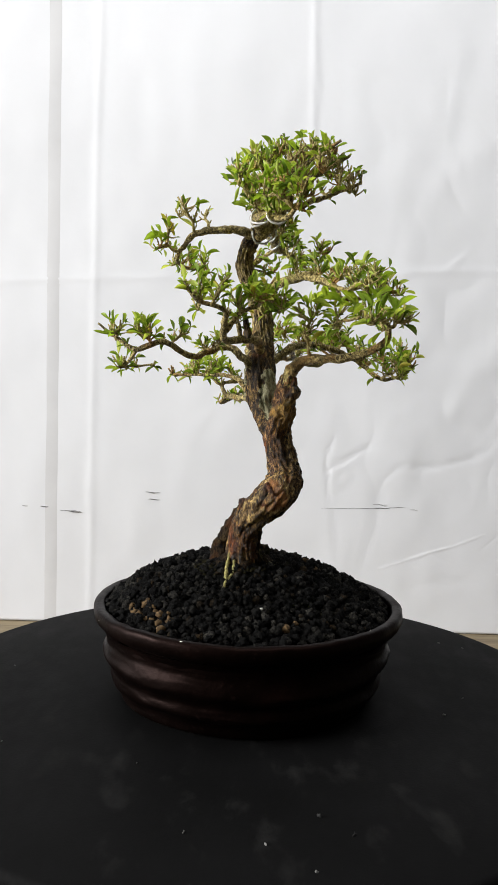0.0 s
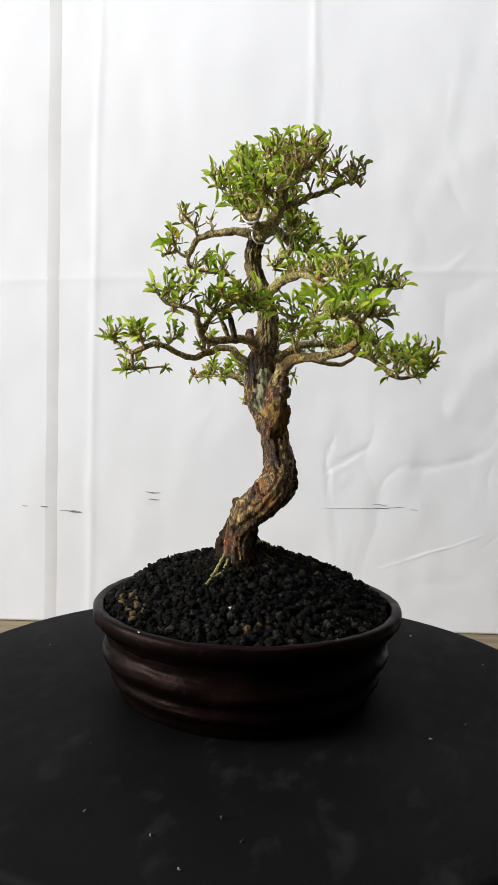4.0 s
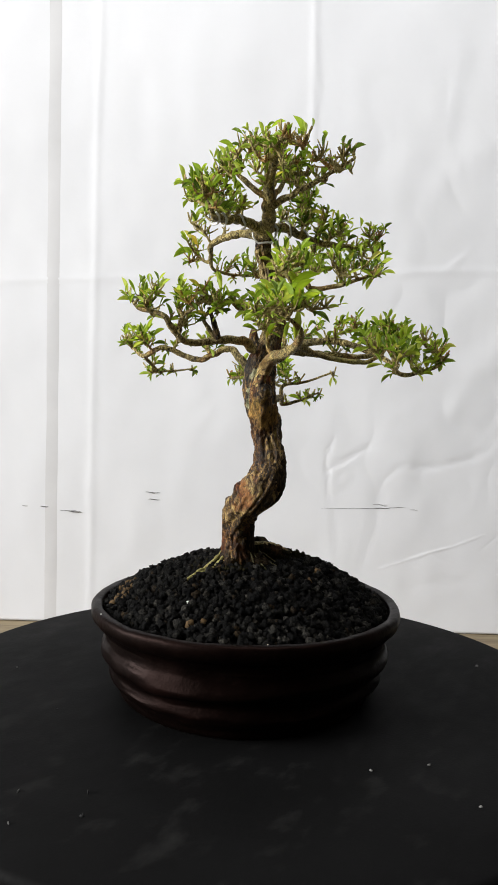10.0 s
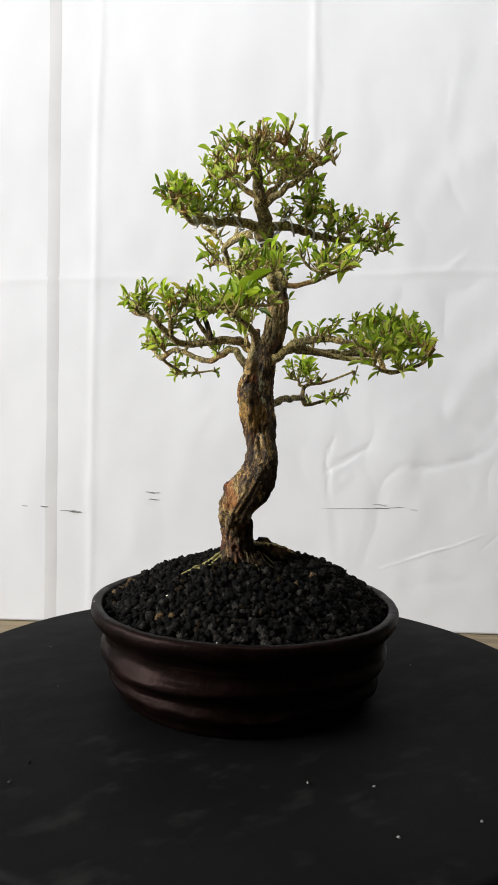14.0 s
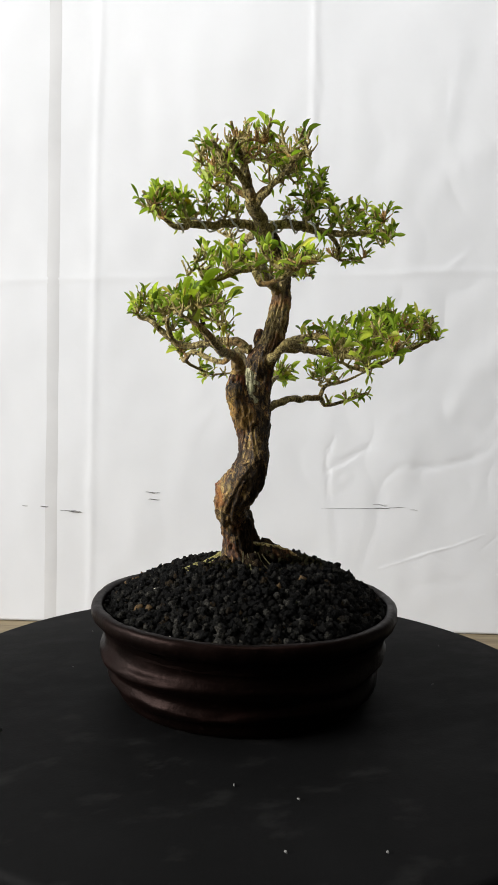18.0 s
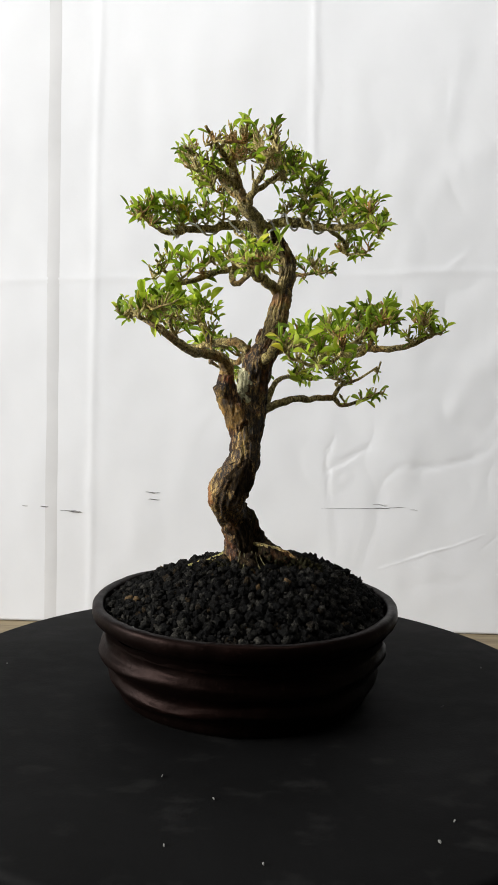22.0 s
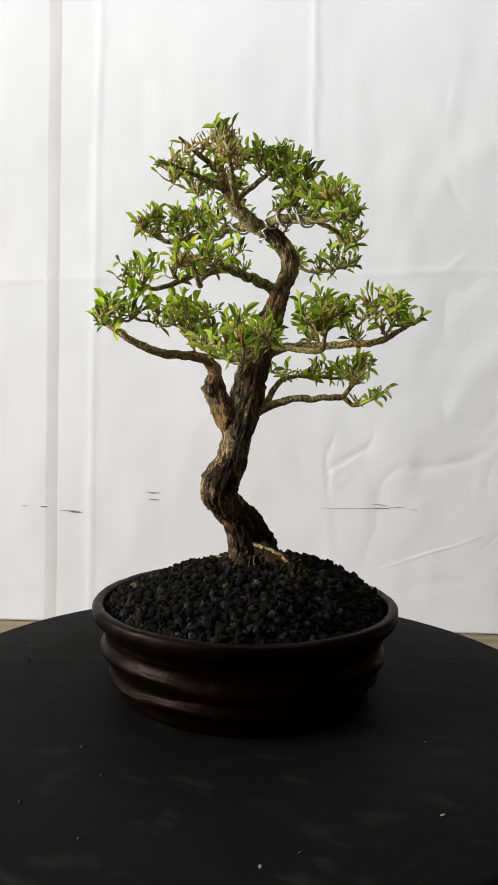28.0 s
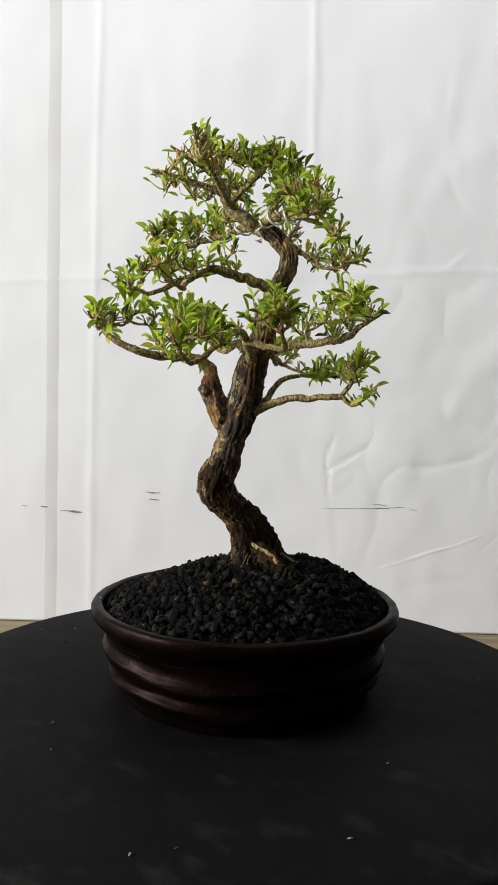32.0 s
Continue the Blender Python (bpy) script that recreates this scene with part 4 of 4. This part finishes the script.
rng = random.Random(11)
LEAF_LEN = 0.0094
DROP = 7.5          # leaves reach this far (mm) past the twigs' tips
PADS = {
    "low_left": ([(-88, -33, 232), (-72, -38, 235), (-80, -34, 236), (-66, -36, 230), (-78, -30, 226), (-62, -42, 238), (-82, -37, 232), (-21, -26, 233), (-42, -20, 235), (-50, -24, 231), (-84, -28, 228), (-34, -12, 230)], 6),
    "low_left_fork": ([(-82, -8, 211), (-66, 11, 213), (-73, -18, 219), (-86, -14, 213), (-78, 0, 216)], 5),
    "thin_back": ([(-59, 42, 213), (-45, 35, 213), (-38, 31, 222), (-40, 40, 216), (-30, 32, 219), (-28, 30, 212)], 6),
    "low_back": ([(-8, 86, 198), (-16, 74, 197), (-22, 62, 195), (-12, 80, 200)], 5),
    "low_back_fork": ([(9, 79, 213), (-25, 59, 220), (-14, 52, 214), (-35, 58, 214), (-25, 66, 225), (-30, 70, 221), (-10, 62, 213)], 5),
    "back_long": ([(5, 45, 240), (0, 55, 245), (10, 62, 247), (20, 68, 250), (15, 80, 246), (25, 85, 251), (32, 92, 249), (38, 100, 248), (36, 97, 244), (45, 95, 243), (46, 104, 245), (48, 100, 243), (43, 109, 240), (24, 80, 252),
                   (-6, 38, 236), (22, 74, 236), (36, 90, 236), (10, 72, 234), (40, 107, 238)], 4),
    "right_low": ([(106, 41, 218), (106, 38, 229), (100, 34, 233), (95, 30, 226), (109, 43, 222), (98, 12, 224), (98, 55, 226), (86, 22, 230), (90, 45, 232), (45, 25, 238),
                   (78, 30, 228), (70, 22, 230), (90, 18, 217), (102, 28, 214), (80, 48, 226)], 5),
    "right_fork": ([(60, 67, 246), (48, 60, 244), (70, 66, 243), (62, 78, 242), (52, 72, 247), (66, 56, 244), (44, 66, 238), (72, 74, 236), (58, 60, 234), (50, 48, 238), (76, 60, 234)], 6),
    "front_mid": ([(-39, -73, 254), (-26, -70, 258), (-16, -68, 258), (-30, -62, 252), (-10, -50, 246), (-22, -76, 252), (-34, -56, 246)], 5),
    "front_fork": ([(-5, -62, 258), (5, -56, 257), (10, -50, 250), (16, -48, 252), (-4, -48, 251), (18, -56, 246), (2, -66, 250), (-12, -60, 250)], 6),
    "front_fork_inner": ([(11, -31, 250), (2, -38, 250), (16, -26, 246), (6, -42, 246), (-8, -42, 246)], 5),
    "side_stem": ([(65, -78, 239), (74, -64, 242), (84, -54, 243), (72, -50, 242), (81, -62, 240), (90, -46, 246), (60, -70, 238), (33, -37, 243), (40, -30, 250), (25, -40, 246),
                   (50, -41, 247), (44, -46, 240), (28, -28, 240), (56, -54, 243), (62, -46, 244), (68, -70, 243)], 4),
    "mid_right": ([(18, 0, 287), (24, -8, 282), (88, 1, 265), (80, -10, 272), (70, -20, 275), (75, 5, 275), (65, 0, 270), (50, -15, 274), (84, 10, 270), (60, 10, 269), (92, -8, 266), (72, -8, 264), (40, -4, 276)], 4),
    "mid_fork": ([(56, -48, 264), (70, -56, 265), (62, -40, 272), (60, -26, 274), (40, -20, 275), (50, -34, 272), (66, -46, 256), (74, -34, 266), (44, -30, 266), (64, -60, 258)], 4),
    "upper_left": ([(-48, -18, 314), (-35, 8, 320), (-42, -10, 311), (-50, -6, 317), (-61, 4, 296), (-66, 0, 290), (-42, 51, 284), (-52, 35, 284), (-45, 26, 291), (-40, 56, 286),
                    (-52, 45, 289), (-30, 42, 285), (-60, 22, 284), (-36, 36, 292), (-56, -10, 303)], 4),
    "upper_back": ([(6, 16, 318), (13, 24, 324), (4, 30, 316), (16, 36, 318), (20, 26, 314), (34, 75, 298), (52, 64, 300), (46, 58, 307), (50, 68, 295), (26, 70, 299), (22, 60, 313), (18, 48, 317), (20, 44, 318), (15, 45, 311), (27, 58, 314), (10, 60, 306), (18, 68, 308), (8, 44, 322), (14, 32, 324),
                    (26, 40, 318), (32, 66, 300), (10, 58, 309), (30, 54, 309), (22, 30, 316), (32, 71, 292), (12, 37, 341), (16, 36, 333), (8, 40, 331), (20, 30, 330), (26, 48, 308)], 5),
    "upper_back_fork": ([(-3, 60, 290), (8, 66, 288), (14, 72, 292), (-6, 52, 296), (4, 58, 300)], 4),
    "upper_front": ([(0, -14, 318), (-5, -24, 322), (5, -34, 318), (9, -22, 315), (-8, -32, 316), (23, -73, 304), (13, -65, 314), (5, -61, 318), (-2, -55, 319), (9, -70, 308), (20, -65, 312), (-8, -50, 318), (5, -50, 312), (12, -56, 318), (-12, -58, 325),
                     (20, -66, 312), (-4, -42, 310), (16, -48, 306), (0, -64, 310), (30, -70, 304), (-14, -46, 322), (28, -64, 300)], 5),
    "leader": ([(13, -10, 350), (20, -16, 350), (8, -4, 350), (24, -8, 349), (16, -22, 350), (28, -18, 346), (6, -16, 347), (20, 0, 346), (30, -10, 342), (2, -8, 343), (14, 6, 343), (26, -28, 344),
                (10, -26, 344), (34, -2, 338), (24, 4, 340), (30, -20, 338), (4, 2, 340)], 3),
    "leader_right": ([(60, 2, 343), (52, -2, 348), (66, 6, 340), (56, 10, 345), (52, 6, 338), (60, 3, 330), (56, -4, 334), (64, 12, 331), (40, -2, 338), (50, 2, 336), (44, -4, 338), (58, 8, 334), (38, 6, 333), (46, 10, 326), (34, -6, 328)], 2),
    "leader_front": ([(44, -46, 334), (34, -48, 336), (30, -40, 341), (38, -40, 341), (20, -44, 339), (30, -44, 338), (14, -42, 334), (46, -40, 333), (42, -26, 334), (34, -32, 332), (48, -34, 322), (36, -40, 326), (28, -30, 318), (26, -38, 330)], 3),
    "leader_tall": ([(44, -10, 351), (36, -8, 351), (30, -14, 354), (48, -20, 342), (44, -12, 344), (40, -6, 343), (46, -26, 343), (38, -20, 343), (36, -30, 341), (42, -34, 338)], 2),
    "leader_left": ([(-8, -14, 340), (0, -36, 337), (-14, -22, 326), (-6, -28, 341), (2, -32, 337), (-10, -20, 336), (-4, -36, 332), (8, -34, 334), (-12, -30, 330), (4, -20, 339), (12, -38, 326)], 4),
    "leader_back": ([(-6, 8, 337), (12, 20, 342), (30, 14, 337), (26, 8, 343), (8, 20, 343), (0, 14, 339), (14, 24, 338), (18, 14, 339), (4, 26, 334), (22, 20, 330), (-4, 18, 332), (10, 8, 345)], 4),
}
BARE = {(44, -46, 334), (34, -48, 336), (30, -40, 341), (-48, -18, 314), (-35, 8, 320), (-42, -10, 311), (-50, -6, 317), (18, 48, 317), (8, 44, 322), (28, -18, 346), (26, -28, 344), (36, -40, 326), (42, -26, 334), (20, 0, 346), (30, -10, 342), (-52, 35, 284)}
for host, (tips, n) in PADS.items():
    near = HOSTS[host][:, :3] * 1000
    for tip in sorted(tips, key=lambda q: float(np.min(np.linalg.norm(near - np.array(q), axis=1)))):
        raw_tip = tip
        tip = (tip[0], tip[1], tip[2] + rng.uniform(-2.5, 2.5))
        grow(host, tip, n, LEAF_LEN, rng, bare=(host in ("leader_right", "leader_tall") or raw_tip in BARE))
        if n >= 4 and rng.random() < 0.62:
            base = near[int(np.argmin(np.linalg.norm(near - np.array(tip), axis=1)))]
            f = rng.uniform(0.45, 0.85)
            q = tuple(base[i] + (tip[i] - base[i]) * f + rng.uniform(-6, 6) * (0.4 if i == 2 else 1) for i in range(3))
            grow(host, (q[0], q[1], max(q[2], base[2] + 6)), n - 1, LEAF_LEN, rng, thick=0.0007)

# single large leaves that stand out
for host, at, way, size, me in (("leader_tall", (41, -7, 343), (-3, -5, 13), 0.0150, PALE[0]), ("leader", (31, -12, 341), (5, 0, 12), 0.0125, LEAVES[3]), ("side_stem", (62, -40, 240), (-6, -3, 5), 0.019, PALE[1]), ("side_stem", (66, -50, 246), (4, 2, 3), 0.018, PALE[0]),
                                ("side_stem", (74, -52, 236), (0, -2, -14), 0.017, LEAVES[3]), ("upper_left", (-58, 2, 292), (-10, -6, -2), 0.017, LEAVES[0]),
                                ("upper_left", (-54, 0, 292), (-4, -2, 6), 0.012, YELLOW), ("thin_back", (-20, 24, 204), (-12, 8, -1), 0.020, PALE[0]),
                                ("right_low", (104, 40, 210), (8, 3, 8), 0.016, PALE[1]), ("upper_front", (6, -44, 300), (3, -4, 7), 0.012, YELLOW), ("leader_right", (46, 4, 322), (8, -6, 3), 0.012, LEAVES[2])):
    put_leaf(host, mm(*at), way, size, rng, me)

for c, spread, count in (((62, -52, 240), 12, 9), ((40, -33, 248), 10, 8), ((78, -58, 236), 8, 4)):
    for k in range(count):
        at = tuple(v + rng.uniform(-spread, spread) * (0.5 if i == 2 else 1) for i, v in enumerate(c))
        put_leaf("side_stem", mm(*at), (rng.uniform(-1, 1), rng.uniform(-1, 1), rng.uniform(0.1, 1.0)), rng.uniform(0.009, 0.015), rng, PALE[k % 2])
for host, c in (("mid_fork", (52, -30, 266)), ("front_fork", (4, -54, 250)), ("right_low", (92, 30, 222)), ("leader", (18, -12, 346)), ("upper_front", (8, -58, 310)), ("back_long", (20, 70, 240))):
    for k in range(5):
        at = tuple(v + rng.uniform(-12, 12) * (0.5 if i == 2 else 1) for i, v in enumerate(c))
        put_leaf(host, mm(*at), (rng.uniform(-1, 1), rng.uniform(-1, 1), rng.uniform(0.0, 0.9)), rng.uniform(0.007, 0.010), rng, PALE[k % 2])

# the rest of each branch's leaves, joined
for host, items in LOOSE.items():
    vs, fs = [], []
    for me, m in items:
        o = len(vs)
        vs.extend(m @ v.co for v in me.vertices)
        fs.extend(tuple(i + o for i in p.vertices) for p in me.polygons)
    tagged(raw("foliage", vs, fs, LEAF, BRANCHES[host]), kind="stuff")

# lime specks on the rim
for k, (x, y, z, r) in enumerate(((-0.0353, -0.0950, 0.0570, 0.0014), (0.072, -0.0660, 0.0583, 0.0004),
                                  (0.1000, 0.012, 0.0570, 0.0006), (-0.0900, -0.0480, 0.0540, 0.0006))):
    v, f = stone(r, random.Random(k + 50), 0.5)
    raw("lime_speck", [p + Vector((x * 0.975, y * 0.975, z)) for p in v], f, WHITE_STONE, pot, "pale lime speck")

# ---------------------------------------------------------------- specks on the board
for k, (x, y, r, mat) in enumerate(((0.0302, -0.1898, 0.0009, DUST), (0.1396, -0.0146, 0.0010, DUST), (-0.0543, -0.1086, 0.0006, DUST), (0.0103, -0.1731, 0.0008, DUST), (0.0347, -0.1514, 0.0013, BLACK),
                                    (0.0488, -0.1649, 0.0011, BLACK), (0.1207, -0.0408, 0.0010, DUST), (0.1755, -0.0337, 0.0008, DUST), (0.1860, 0.0073, 0.0008, DUST), (0.1528, 0.0938, 0.0009, DUST),
                                    (0.1686, 0.0830, 0.0009, DUST), (0.0979, 0.1429, 0.0013, DUST), (0.0291, 0.1228, 0.0009, DUST), (-0.0247, -0.1662, 0.0008, DUST), (-0.12, 0.11, 0.0007, DUST),
                                    (-0.16, 0.02, 0.0006, DUST), (-0.04, 0.17, 0.0007, DUST), (-0.13, -0.09, 0.0006, DUST))):
    v, f = stone(r, random.Random(k), 0.3)
    raw("dust_speck", [q + Vector((x, y, 0.0002)) for q in v], f, mat, turntable)


def motions():
    rows = [(t, pose(0, 0, 0, 0, 0, -SPIN * t)) for t in (0.0, 4.0, 8.0, 12.0, 16.0, 20.0, 24.0, 28.0, 32.0)]
    for ob in THINGS:
        walk(ob, rows)


motions()
